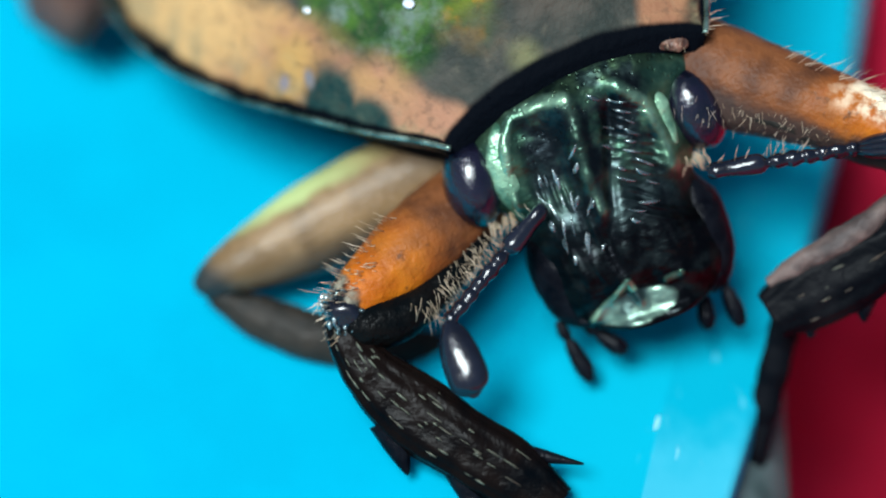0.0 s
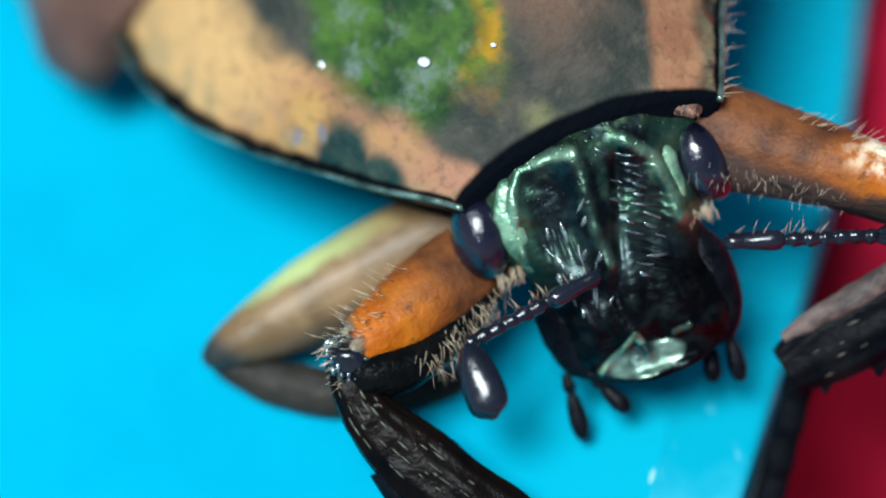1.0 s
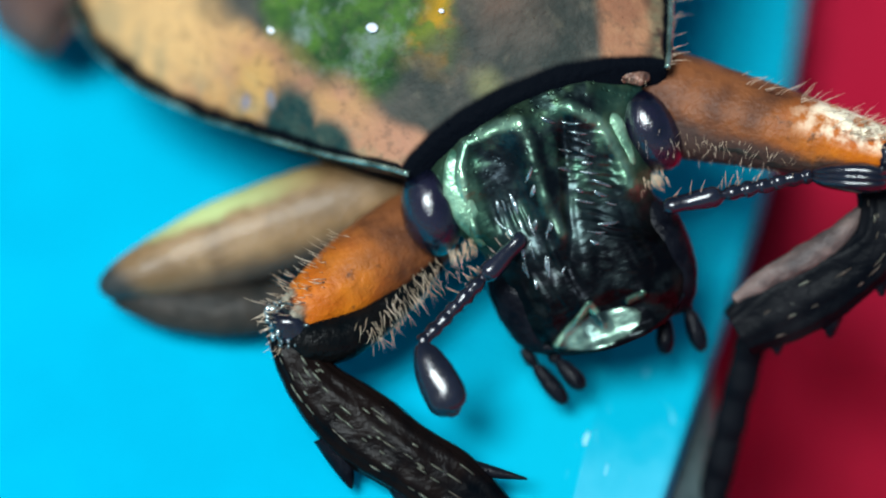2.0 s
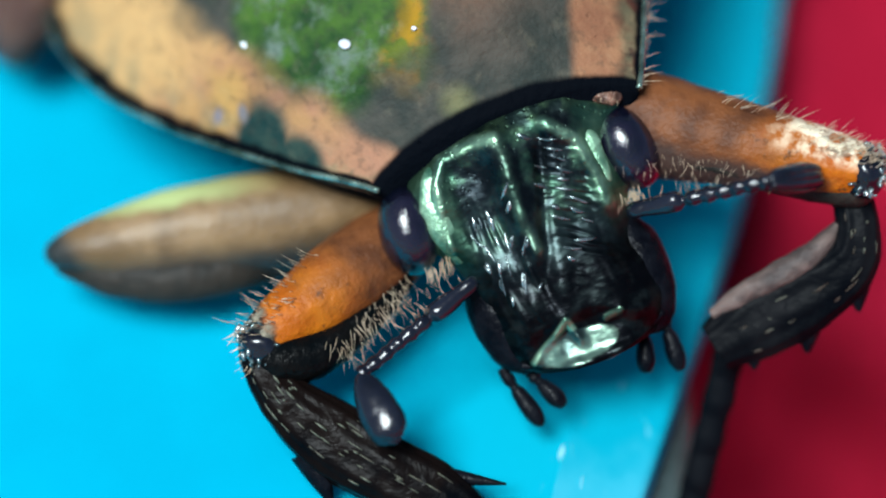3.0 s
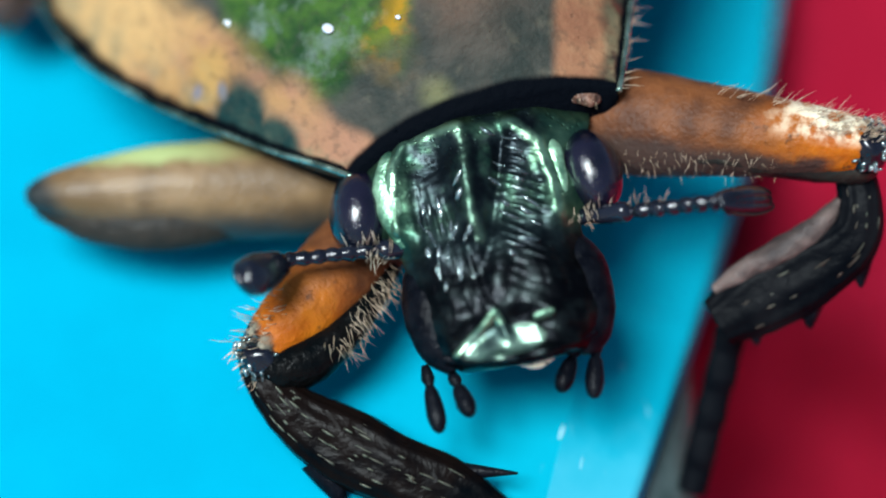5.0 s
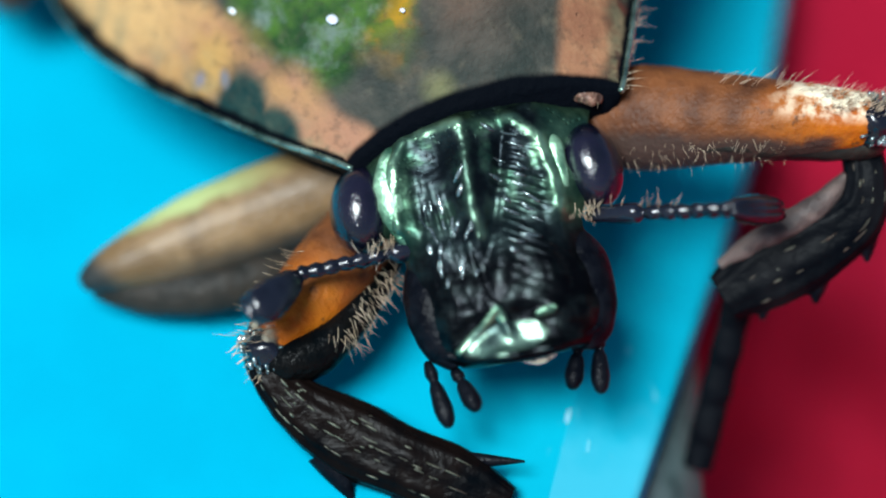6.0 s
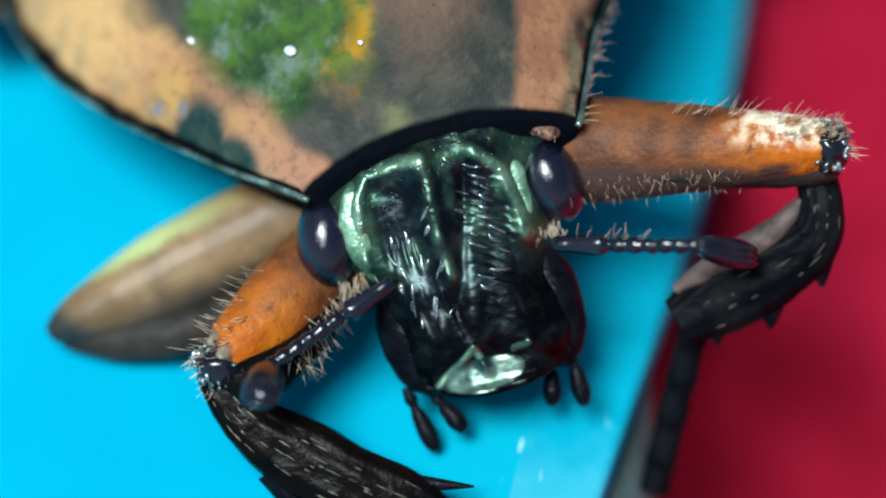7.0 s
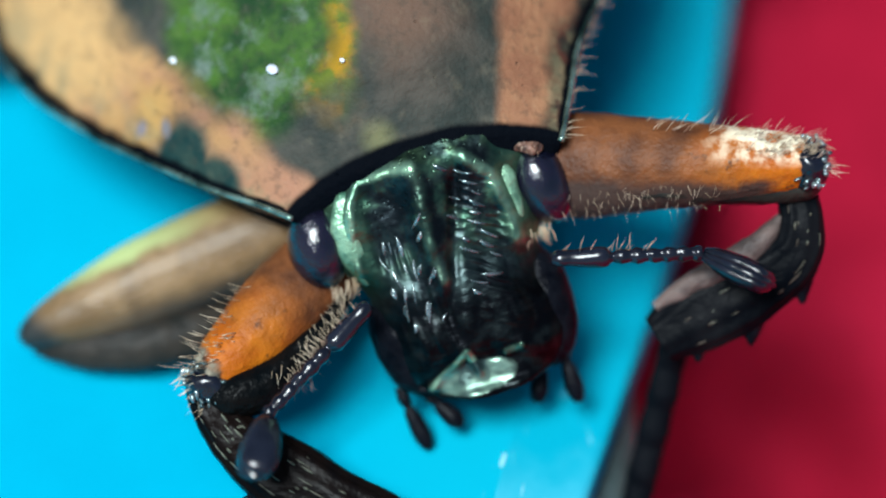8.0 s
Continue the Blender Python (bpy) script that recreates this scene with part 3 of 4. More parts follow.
def face_height(x, y, s):
    z = 0.68 * (1 - abs(s) ** 2.6)
    z -= 0.07 * max(0.0, (-1.8 - y)) ** 1.5 + 0.62 * max(0.0, y - 0.6) ** 2 * (1 - 0.12 * math.exp(-((x - 0.9) / 0.6) ** 2)) + 0.55 * max(0.0, y - 1.1) ** 2
    z -= 0.19 * math.exp(-((x + 0.76) / 0.46) ** 4 - ((y + 0.1) / 1.05) ** 4)
    z -= 0.13 * math.exp(-((x - 0.80) / 0.42) ** 4 - ((y + 0.45) / 1.2) ** 4)
    z -= 0.11 * math.exp(-((x - 0.15 - 0.30 * (y + 1)) / 0.13) ** 2 - ((y + 0.4) / 1.4) ** 4)
    for line, wide, high, lit in RIDGES:
        z += high * crest_at(x, y, line, wide) * min(1.0, max(0.35, (1.45 - y) / 0.8)) * (0.8 + 0.5 * noise.noise((x * 2.2, y * 2.2, 7)))
    broken = max(0.0, 0.5 + 1.5 * noise.noise((x * 2.3, y * 2.3, 5)))
    warp = noise.noise((x * 1.1, y * 0.9, 2))
    rung = math.sin(31 * (y + 0.55 * (x - 0.7)) + 2.5 * warp)
    z += 0.030 * max(-0.4, rung) * broken * math.exp(-((x - 0.78) / 0.45) ** 4 - ((y + 0.85) / 1.4) ** 4)
    streak = math.sin(30 * (x + 0.14 * (y + 1) * (x + 0.9)) + 3.0 * warp)
    z += 0.022 * max(-0.4, streak) * broken * math.exp(-((x + 0.60) / 0.52) ** 4 - ((y + 1.1) / 1.3) ** 4)
    z += 0.007 * noise.noise((x * 8, y * 8, 1)) + 0.09 * noise.noise((x * 1.6, y * 1.6, 9)) + 0.045 * noise.noise((x * 3.4, y * 2.4, 11)) * min(1.0, max(0.0, -0.8 - y))
    lip = min(1.0, max(0.0, (-2.42 - 0.25 * (x - 0.12) ** 2 - y) / 0.42))
    inner = max(0.0, 1 - (s / 0.9) ** 6)
    z -= 0.20 * lip * lip * (3 - 2 * lip) * inner
    z += (0.34 * max(0.0, -2.66 - y) + 0.03 * noise.noise((x * 2.2, y * 2.2, 3)) * lip) * inner
    z += 0.06 * math.exp(-((y + 3.24) / 0.06) ** 2)
    return z


def build_head():
    bm = bmesh.new()
    loops = []
    ny, nx = 290, 150
    for i in range(ny + 1):
        y = -3.3 + 5.2 * i / ny
        w, c = lerp_table(HALF, y), middle(y)
        loop = []
        for k in range(nx + 1):
            s = 2 * k / nx - 1
            x = w * s
            dip = 0.16 * (1 - s * s) if y < -3.0 else 0.0
            loop.append(Vector((c + x, y - dip * (-3.0 - y) / 0.3, face_height(c + x, y, s))))
        for k in range(1, 20):
            a = math.pi * k / 20
            loop.append(Vector((c + w * 0.98 * math.cos(a), y, -0.05 - (0.35 + 1.2 * max(0, min(1, (y + 3.3) / 2.5))) * math.sin(a) ** 0.7)))
        loops.append(loop)
    lay = bm.verts.layers.float.new("ridge")
    made = rings(bm, loops)
    for row in made:
        for v in row[:nx + 1]:
            v[lay] = max(lit * crest_at(v.co.x, v.co.y, line, wide) for line, wide, high, lit in RIDGES)
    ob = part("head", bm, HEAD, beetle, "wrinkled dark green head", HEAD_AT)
    for sgn in (-1, 1):
        bm = bmesh.new()
        ball(bm, (2.08 * sgn, -0.1, -0.16), (0.55, 0.82, 0.62), 8 * sgn, 40)
        part("eye", bm, EYE, ob, "bulging dark violet compound eye")
        bm = bmesh.new()
        b = 1.0 if sgn < 0 else 0.6
        limb(bm, [(1.24 * sgn, 0.84, -0.04, 0.10 * b, 0.08), (1.32 * sgn, 0.68, 0.26, 0.20 * b, 0.11), (1.44 * sgn, 0.35, 0.31, 0.27 * b, 0.12), (1.50 * sgn, -0.05, 0.29, 0.28 * b, 0.13), (1.48 * sgn, -0.5, 0.24, 0.23 * b, 0.12), (1.41 * sgn, -0.95, 0.10, 0.10, 0.08)], 20, 44, 0.04)
        part("eye_ridge", bm, GREEN_PALE, ob, "pale green ridge beside the eye")
        bm = bmesh.new()
        for i in range(40):
            root = (sgn * random.uniform(1.55, 2.05), random.uniform(-1.0, -0.75), random.uniform(-0.2, 0.25))
            bristle(bm, root, (sgn * random.uniform(-0.1, 0.5), -1, random.uniform(0.1, 0.7)), random.uniform(0.16, 0.36), 0.010)
        part("bristles", bm, PALE, ob, "tuft of pale bristles below the eye", kind="stuff")
    for x, y, sgn in ((-1.28, -2.2, -1), (1.72, -2.35, 1)):
        bm = bmesh.new()
        limb(bm, [(x - 0.3 * sgn, y + 1.15, -0.4, 0.3, 0.35), (x - 0.2 * sgn, y + 0.6, -0.25, 0.5, 0.45), (x - 0.2 * sgn, y, -0.2, 0.56, 0.46), (x - 0.26 * sgn, y - 0.6, -0.22, 0.46, 0.36), (x - 0.35 * sgn, y - 1.0, -0.3, 0.18, 0.15)], 18, 30, 0.03)
        part("mandible", bm, BLACK, ob, "dark rounded jaw")
    bm = bmesh.new()
    limb(bm, [(-1.08, -3.06, 0.05, 0.07, 0.08), (-0.4, -3.28, 0.12, 0.09, 0.1), (0.3, -3.36, 0.14, 0.09, 0.1), (1.0, -3.28, 0.12, 0.09, 0.1), (1.62, -3.06, 0.05, 0.07, 0.08)], 12, 40)
    part("clypeus_rim", bm, BLACK, ob, "upturned shiny front rim of the face")
    # Thin pale strip added as the highlight on the rim.
    bm = bmesh.new()
    limb(bm, [(-0.75, -3.06, 0.16, 0.02, 0.03), (-0.3, -3.17, 0.22, 0.035, 0.04), (0.3, -3.23, 0.24, 0.035, 0.04), (0.9, -3.17, 0.22, 0.035, 0.04), (1.35, -3.04, 0.16, 0.02, 0.03)], 10, 40, 0.02)
    part("clypeus_glint", bm, RUGA, ob, "pale strip added for the glint along the front rim")
    bm = bmesh.new()
    limb(bm, [(0.15, -3.28, -0.1, 0.08, 0.07), (0.5, -3.40, -0.1, 0.10, 0.07), (0.8, -3.33, -0.1, 0.06, 0.06)], 10, 16)
    part("labrum", bm, ORANGE, ob, "small orange upper lip")
    return ob


def build_wrinkles():
    """Short raised strokes on the face: a fan of steep ones on one half, rungs like a ladder's on the other."""
    bm = bmesh.new()
    strokes = []
    for i in range(24):
        x, y = random.uniform(-1.05, -0.2), random.uniform(-2.0, 0.1)
        strokes.append((x, y, 92 - 55 * (x + 0.9) + random.gauss(0, 8), random.uniform(0.14, 0.40), random.uniform(-0.02, 0.03)))
    for i in range(13):
        for x0 in (0.45, 0.85):
            if random.random() < 0.6:
                x = x0 + random.uniform(-0.1, 0.12)
                strokes.append((x, 0.62 - 0.19 * i - 0.5 * (x - 0.65), -28 + random.gauss(0, 8), random.uniform(0.16, 0.42), random.uniform(-0.03, 0.01)))
    for x, y, turn, long, bow in strokes:
        a, rows, heavy = radians(turn), [], random.uniform(0.018, 0.048)
        for f in (-0.5, -0.2, 0.2, 0.5):
            off = bow * (1 - 4 * f * f)
            px, py = x + math.cos(a) * long * f - math.sin(a) * off, y + math.sin(a) * long * f + math.cos(a) * off
            w, c = lerp_table(HALF, py), middle(py)
            fat = heavy if abs(f) < 0.3 else 0.007
            rows.append((px, py, face_height(px, py, (px - c) / w) - fat * 0.1, fat, fat * 0.9))
        limb(bm, rows, 8, 7)
    # Wrinkles in pale metal, with their glints put into the colour.
    return part("face_sculpture", bm, RUGA, head, "fine shiny wrinkling of the face", kind="stuff")


def build_palp(base, tip):
    bm = bmesh.new()
    d = Vector(tip) - Vector(base)
    rows = [(0, 0, 0, 0.07, 0.07)]
    for f, r in ((0.2, 0.12), (0.33, 0.08), (0.45, 0.13), (0.8, 0.17), (1.02, 0.11), (1.08, 0.03)):
        rows.append((d.x * f, d.y * f, d.z * f, r, r))
    limb(bm, rows, 12, 30)
    return part("palp", bm, BLACK, head, "dark club-tipped mouth feeler", seat(*base))


head = build_head()
build_wrinkles()
PALP_AT = ((-1.43, -3.0, -0.35), (-1.0, -3.2, -0.35), (1.27, -3.1, -0.35), (1.62, -3.05, -0.35))
palps = [build_palp(a, b) for a, b in zip(PALP_AT, ((-1.22, -4.15, -0.3), (-0.6, -3.95, -0.2), (1.02, -3.95, -0.3), (1.54, -4.1, -0.3)))]
STALK = 2.68


def build_antenna(mirror, at):
    """Along its own first axis: a scape, a beaded stalk, and the club as a part of its own."""
    bm = bmesh.new()
    rows = [(0, 0, 0, 0.10, 0.10), (0.12, 0, 0, 0.15, 0.15), (0.40, 0, 0, 0.15, 0.15), (0.90, 0, 0, 0.20, 0.20), (1.08, 0, 0, 0.09, 0.09)]
    x = 1.08
    for i in range(6):
        rows += [(x + 0.06, 0, 0, 0.11, 0.11), (x + 0.16, 0, 0, 0.14, 0.14), (x + 0.24, 0, 0, 0.13, 0.13)]
        x += 0.27
    limb(bm, rows, 14, 110, 0.03)
    ob = part("antenna", bm, GLOSS_BLACK, beetle, "glossy black beaded antenna", at)
    bm = bmesh.new()
    for k in (-1, 0, 1):
        limb(bm, [(0, 0.02 * k, 0.05 * k, 0.09, 0.06), (0.3, 0.03 * k, 0.10 * k, 0.25, 0.12), (0.8, 0.03 * k, 0.12 * k, 0.37 - 0.03 * abs(k), 0.16), (1.2, 0.02 * k, 0.10 * k, 0.31, 0.13), (1.42 - 0.06 * abs(k), 0, 0.07 * k, 0.05, 0.03)], 18, 26, 0.015)
    club = part("club", bm, GLOSS_BLACK, ob, "leaf-layered antenna club", seat(STALK, 0, 0))
    bm = bmesh.new()
    for i in range(14):
        bristle(bm, (random.uniform(0.1, 1.7), 0.1 * mirror, random.uniform(0.0, 0.1)), (random.uniform(-0.1, 0.8), mirror, random.uniform(0.1, 0.8)), random.uniform(0.12, 0.36), 0.011)
    part("bristles", bm, PALE, ob, "short pale bristles", kind="stuff")
    return ob, club


antenna_a, club_a = build_antenna(-1, seat(0.10, -0.30, -0.1, 222))
antenna_b, club_b = build_antenna(1, seat(3.05, 0.95, -0.1, 15))


# legs: thighs with their origin at the knee and the first axis along them, towards the knee
def build_femur(rows, at, name, material, label):
    bm = bmesh.new()
    limb(bm, rows, 32, 60, 0.02)
    return part(name, bm, material, beetle, label, at)


def fringe(parent, line, way, length, count, spread, thick=0.016, z=0.2, loose=0.35):
    bm = bmesh.new()
    for i in range(count):
        f = (i + random.random()) / count
        p = Vector(line[0]).lerp(Vector(line[1]), f) + Vector((random.uniform(-spread, spread), random.uniform(-spread, spread), random.uniform(-0.1, z)))
        w = Vector(way) + Vector((random.uniform(-loose, loose), random.uniform(-loose, loose), random.uniform(-0.1, 0.3)))
        bristle(bm, p, w, length * random.uniform(0.35, 1.3), thick * random.uniform(0.6, 1.2))
    return part("bristles", bm, PALE, parent, "pale stiff bristles", kind="stuff")


def build_thigh(long, wide, side, at, material, edge, slim, mid, sunk):
    """side: the sign of the second axis on the leg's lower edge."""
    ob = build_femur([(-long, 0, -1.1 + sunk, 0.7, 0.5), (-long * 0.8, 0.0, -0.9 + sunk, wide, 0.7), (-long * 0.5, 0, -0.5, wide * mid, 0.75), (-long * 0.25, 0, -0.2, wide * mid * 0.82, 0.62), (-0.25, 0, 0, 0.52, 0.48), (0.0, 0, 0.05, 0.40, 0.4), (0.15, 0, 0.05, 0.15, 0.2)],
                     at, "front_femur", material, "orange front thigh with pale bristles")
    bm = bmesh.new()
    limb(bm, [(-long * 0.85, 0.62 * side, -0.8, 0.2 * slim, 0.3), (-long * 0.5, 0.82 * side * slim, -0.35, 0.32 * slim, 0.42), (-long * 0.2, 0.74 * side * slim, -0.02 - 0.9 * (1 - slim), 0.44 * slim, 0.48), (-0.1, 0.45 * side, 0.12 - 0.9 * (1 - slim), 0.40 * slim, 0.42), (0.1, 0.25 * side, 0.1 - 0.9 * (1 - slim), 0.2, 0.3)], 20, 40, 0.04)
    part("femur_edge", bm, edge, ob, "dark lower edge of the thigh")
    bm = bmesh.new()
    ball(bm, (0.0, 0.06 * side, 0.10), (0.36, 0.46, 0.42), 0)
    for v in bm.verts:
        v.co += Vector(noise.noise_vector(v.co * 4.0)) * 0.10
    part("knee", bm, GLOSS_BLACK, ob, "dark shiny knee joint")
    # Pale knobs stand in for the glints on the rugged knee.
    bm = bmesh.new()
    for q in range(44):
        a = random.uniform(-2.6, 2.6)
        ball(bm, (0.04 + 0.26 * math.cos(a) + random.uniform(-0.12, 0.10), 0.40 * math.sin(a) + random.uniform(-0.08, 0.08), 0.34 + random.uniform(-0.06, 0.10)), (random.uniform(0.04, 0.12), random.uniform(0.025, 0.055), 0.05), random.uniform(0, 180), 10)
    part("condyle", bm, RUGA, ob, "knobbly knee rim in pale metal for its glints", kind="stuff")
    fringe(ob, ((0.1, -0.35 * side, 0.1), (0.3, 0.25 * side, 0.2)), (1.0, 0.1 * side, 0.2), 0.28, 34, 0.12, 0.011)
    fringe(ob, ((-long * 0.55, -0.7 * side, 0.1), (0.1, -0.4 * side, 0.4)), (0.7, -0.8 * side, 0.3), 0.34, 34 if long < 4 else 60, 0.10, 0.009)
    fringe(ob, ((-long * 0.85, 0.75 * side, -0.2), (-long * 0.32, (0.95 - 1.1 * (1 - slim)) * side, 0.3)), (0.15, 1.0 * side, 0.2), 0.30 if long < 4 else 0.2, 120 if long < 4 else 90, 0.24, 0.0075 if long < 4 else 0.0035, 0.4, 0.6)
    fringe(ob, ((-1.0, -0.35 * side, 0.45), (0.15, -0.2 * side, 0.45)), (0.7, -0.5 * side, 0.5), 0.22, 40 if long < 4 else 130, 0.2, 0.012, 0.12)
    return ob


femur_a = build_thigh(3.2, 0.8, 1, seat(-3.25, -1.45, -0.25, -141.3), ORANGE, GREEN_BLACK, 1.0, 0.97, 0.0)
femur_b = build_thigh(5.2, 0.95, -1, seat(7.46, 1.82, -0.1, -6.8), GLARE_ORANGE, UMBER, 0.62, 0.86, 0.1)


def build_tibia(rows, teeth, at, label, material, flecks):
    """A digging shin: flat blade with outer teeth and an end spur."""
    bm = bmesh.new()
    limb(bm, rows, 88, 80, 0.02, square=2.6, flute=0.022, ribs=11)
    ob = part("front_tibia", bm, material, beetle, label, at)
    # Raised flecks whose colour imitates brown mottling and glints.
    bm = bmesh.new()
    table = [[(i, r[c]) for i, r in enumerate(rows)] for c in range(5)]
    for q in range(flecks):
        k = random.uniform(0.05, 0.85) * (len(rows) - 1)
        lane = random.uniform(-0.75, 0.7)
        spine, thick, reach = [], random.uniform(0.007, 0.024), random.uniform(0.03, 0.32)
        for g in (-0.5, -0.15, 0.2, 0.5):
            h = k + g * reach
            x, y, z, w, d = (lerp_table(c, h) for c in table)
            ahead = Vector([lerp_table(table[c], h + 0.05) - lerp_table(table[c], h - 0.05) for c in (0, 1)]).normalized()
            fat = thick if abs(g) < 0.3 else 0.006
            spine.append((x + ahead.y * lane * w, y - ahead.x * lane * w, z + d * (1 - abs(lane) ** 2.6) ** (1 / 2.6) + 0.004, fat, fat))
        limb(bm, spine, 8, 5)
    part("glint_grain", bm, FLECK, ob, "short raised flecks for the shin's mottling and glints", kind="stuff")
    for a, b, r in teeth:
        bm = bmesh.new()
        a, b = Vector(a), Vector(b)
        limb(bm, [(*a, r, r * 0.6), (*a.lerp(b, 0.5), r * 0.62, r * 0.45), (*a.lerp(b, 0.9), r * 0.22, r * 0.2), (*b, 0.02, 0.02)], 12, 16)
        part("tooth", bm, BLACK, ob)
    return ob


tibia_a = build_tibia([(-0.1, 0.12, 0, 0.3, 0.3), (0.05, -0.4, 0.0, 0.36, 0.38), (0.55, -1.05, 0.05, 0.5, 0.4), (1.38, -1.66, 0.14, 0.68, 0.42), (2.25, -2.15, 0.25, 0.64, 0.42), (3.2, -2.62, 0.36, 0.62, 0.36), (4.1, -3.1, 0.45, 0.35, 0.25)],
                      [((0.95, -1.9, 0.14), (1.38, -2.82, 0.15), 0.36), ((2.3, -2.55, 0.28), (2.7, -3.5, 0.3), 0.36), ((3.1, -2.2, 0.4), (4.45, -2.33, 0.5), 0.19), ((3.7, -3.0, 0.45), (4.4, -3.6, 0.5), 0.28)],
                      seat(-3.25, -1.45, -0.25), "dark green-black front shin with outer teeth", SHIN, 55)
tibia_b = build_tibia([(-0.1, 0.1, 0.0, 0.35, 0.3), (0.0, -0.5, 0.0, 0.4, 0.36), (-0.15, -1.15, -0.1, 0.52, 0.4), (-0.95, -1.75, -0.25, 0.66, 0.4), (-1.8, -2.2, -0.4, 0.68, 0.4), (-2.5, -2.65, -0.5, 0.45, 0.35)],
                      [((0.0, -1.4, -0.1), (0.05, -2.0, -0.1), 0.3), ((-0.85, -2.1, -0.3), (-0.85, -2.75, -0.3), 0.34), ((-1.8, -2.5, -0.4), (-1.8, -3.05, -0.4), 0.3)],
                      seat(7.4, 1.2, -0.6), "dark front shin with outer teeth", GREY_SHIN, 24)


# Lighter band added where the shin's upper side is lit.
bm = bmesh.new()
limb(bm, [(-0.35, -0.45, 0.05, 0.10, 0.12), (-0.70, -0.85, 0.08, 0.20, 0.2), (-1.2, -1.22, 0.02, 0.24, 0.22), (-1.85, -1.58, -0.1, 0.22, 0.22), (-2.6, -2.02, -0.25, 0.10, 0.12)], 18, 40, 0.04)
part("lit_shin_band", bm, LIT_SHIN, tibia_b, "grey-brown band added for the lit upper side of the shin")


def build_joint(at, size, label, hairs):
    """A knobbly leg joint showing under the edge of the back."""
    bm = bmesh.new()
    limb(bm, [(-1.0 * size, 0.1 * size, 0, 0.3 * size, 0.3 * size), (-0.5 * size, 0, 0.1, 0.62 * size, 0.5 * size), (0.1 * size, 0.05 * size, 0.1, 0.55 * size, 0.5 * size), (0.6 * size, 0.2 * size, 0.05, 0.66 * size, 0.5 * size), (1.1 * size, 0.1 * size, 0, 0.25 * size, 0.25 * size)], 24, 40, 0.3 * size)
    ob = part("coxa", bm, ROSY, beetle, label, at)
    fringe(ob, ((-0.7 * size, 0.1 * size, 0.1), (0.8 * size, 0.2 * size, 0.1)), (0.2, -0.8, 0.5), 0.16, hairs, 0.12 * size, 0.009, 0.1)
    return ob


build_joint(seat(2.77, 2.92, -0.12, -20), 0.26, "rosy tan leg joint beside the head", 40)


def build_tarsus(at):
    bm = bmesh.new()
    rows, x, y = [], 0.0, 0.0
    for i in range(5):
        rows += [(x, y, -0.1 * i, 0.27, 0.20), (x - 0.10, y - 0.42, -0.1 * i, 0.29, 0.22)]
        x, y = x - 0.17, y - 0.72
    limb(bm, rows, 16, 60, 0.02)
    return part("tarsus", bm, SLATE, tibia_b, "jointed dark foot", at)


build_tarsus(seat(-2.1, -2.5, -1.2))

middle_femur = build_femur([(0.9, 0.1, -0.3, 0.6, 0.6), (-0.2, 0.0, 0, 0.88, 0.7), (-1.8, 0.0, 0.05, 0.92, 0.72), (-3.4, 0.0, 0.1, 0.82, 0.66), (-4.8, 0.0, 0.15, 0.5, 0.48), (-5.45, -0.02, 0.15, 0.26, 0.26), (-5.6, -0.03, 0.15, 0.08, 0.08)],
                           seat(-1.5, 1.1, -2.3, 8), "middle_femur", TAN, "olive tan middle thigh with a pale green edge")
bm = bmesh.new()
limb(bm, [(0, 0, 0.1, 0.2, 0.2), (0.9, -0.35, 0.25, 0.40, 0.32), (2.1, -0.6, 0.4, 0.46, 0.36), (3.2, -0.6, 0.25, 0.42, 0.36), (4.3, -0.55, -0.35, 0.3, 0.3), (4.9, -0.5, -0.8, 0.15, 0.15)], 20, 40, 0.03)
middle_tibia = part("middle_tibia", bm, UMBER, middle_femur, "dark folded middle shin", seat(-5.35, -0.2, -0.1))


# ---- what moves ----
def shift(x, y, turn):
    """The body's drift in the plane of its front, turned about a point of its back."""
    p = Matrix.Translation((-1.72 * U, 3.92 * U, 0))
    return Matrix.Translation((x * U, y * U, 0)) @ p @ pose(0, 0, 0, 0, 0, turn) @ p.inverted()


def aim(turn, rise):
    """A turn that lays the first axis along a heading in the plane, lifted out of it."""
    return pose(0, 0, 0, 0, 0, turn) @ pose(0, 0, 0, 0, -rise, 0)


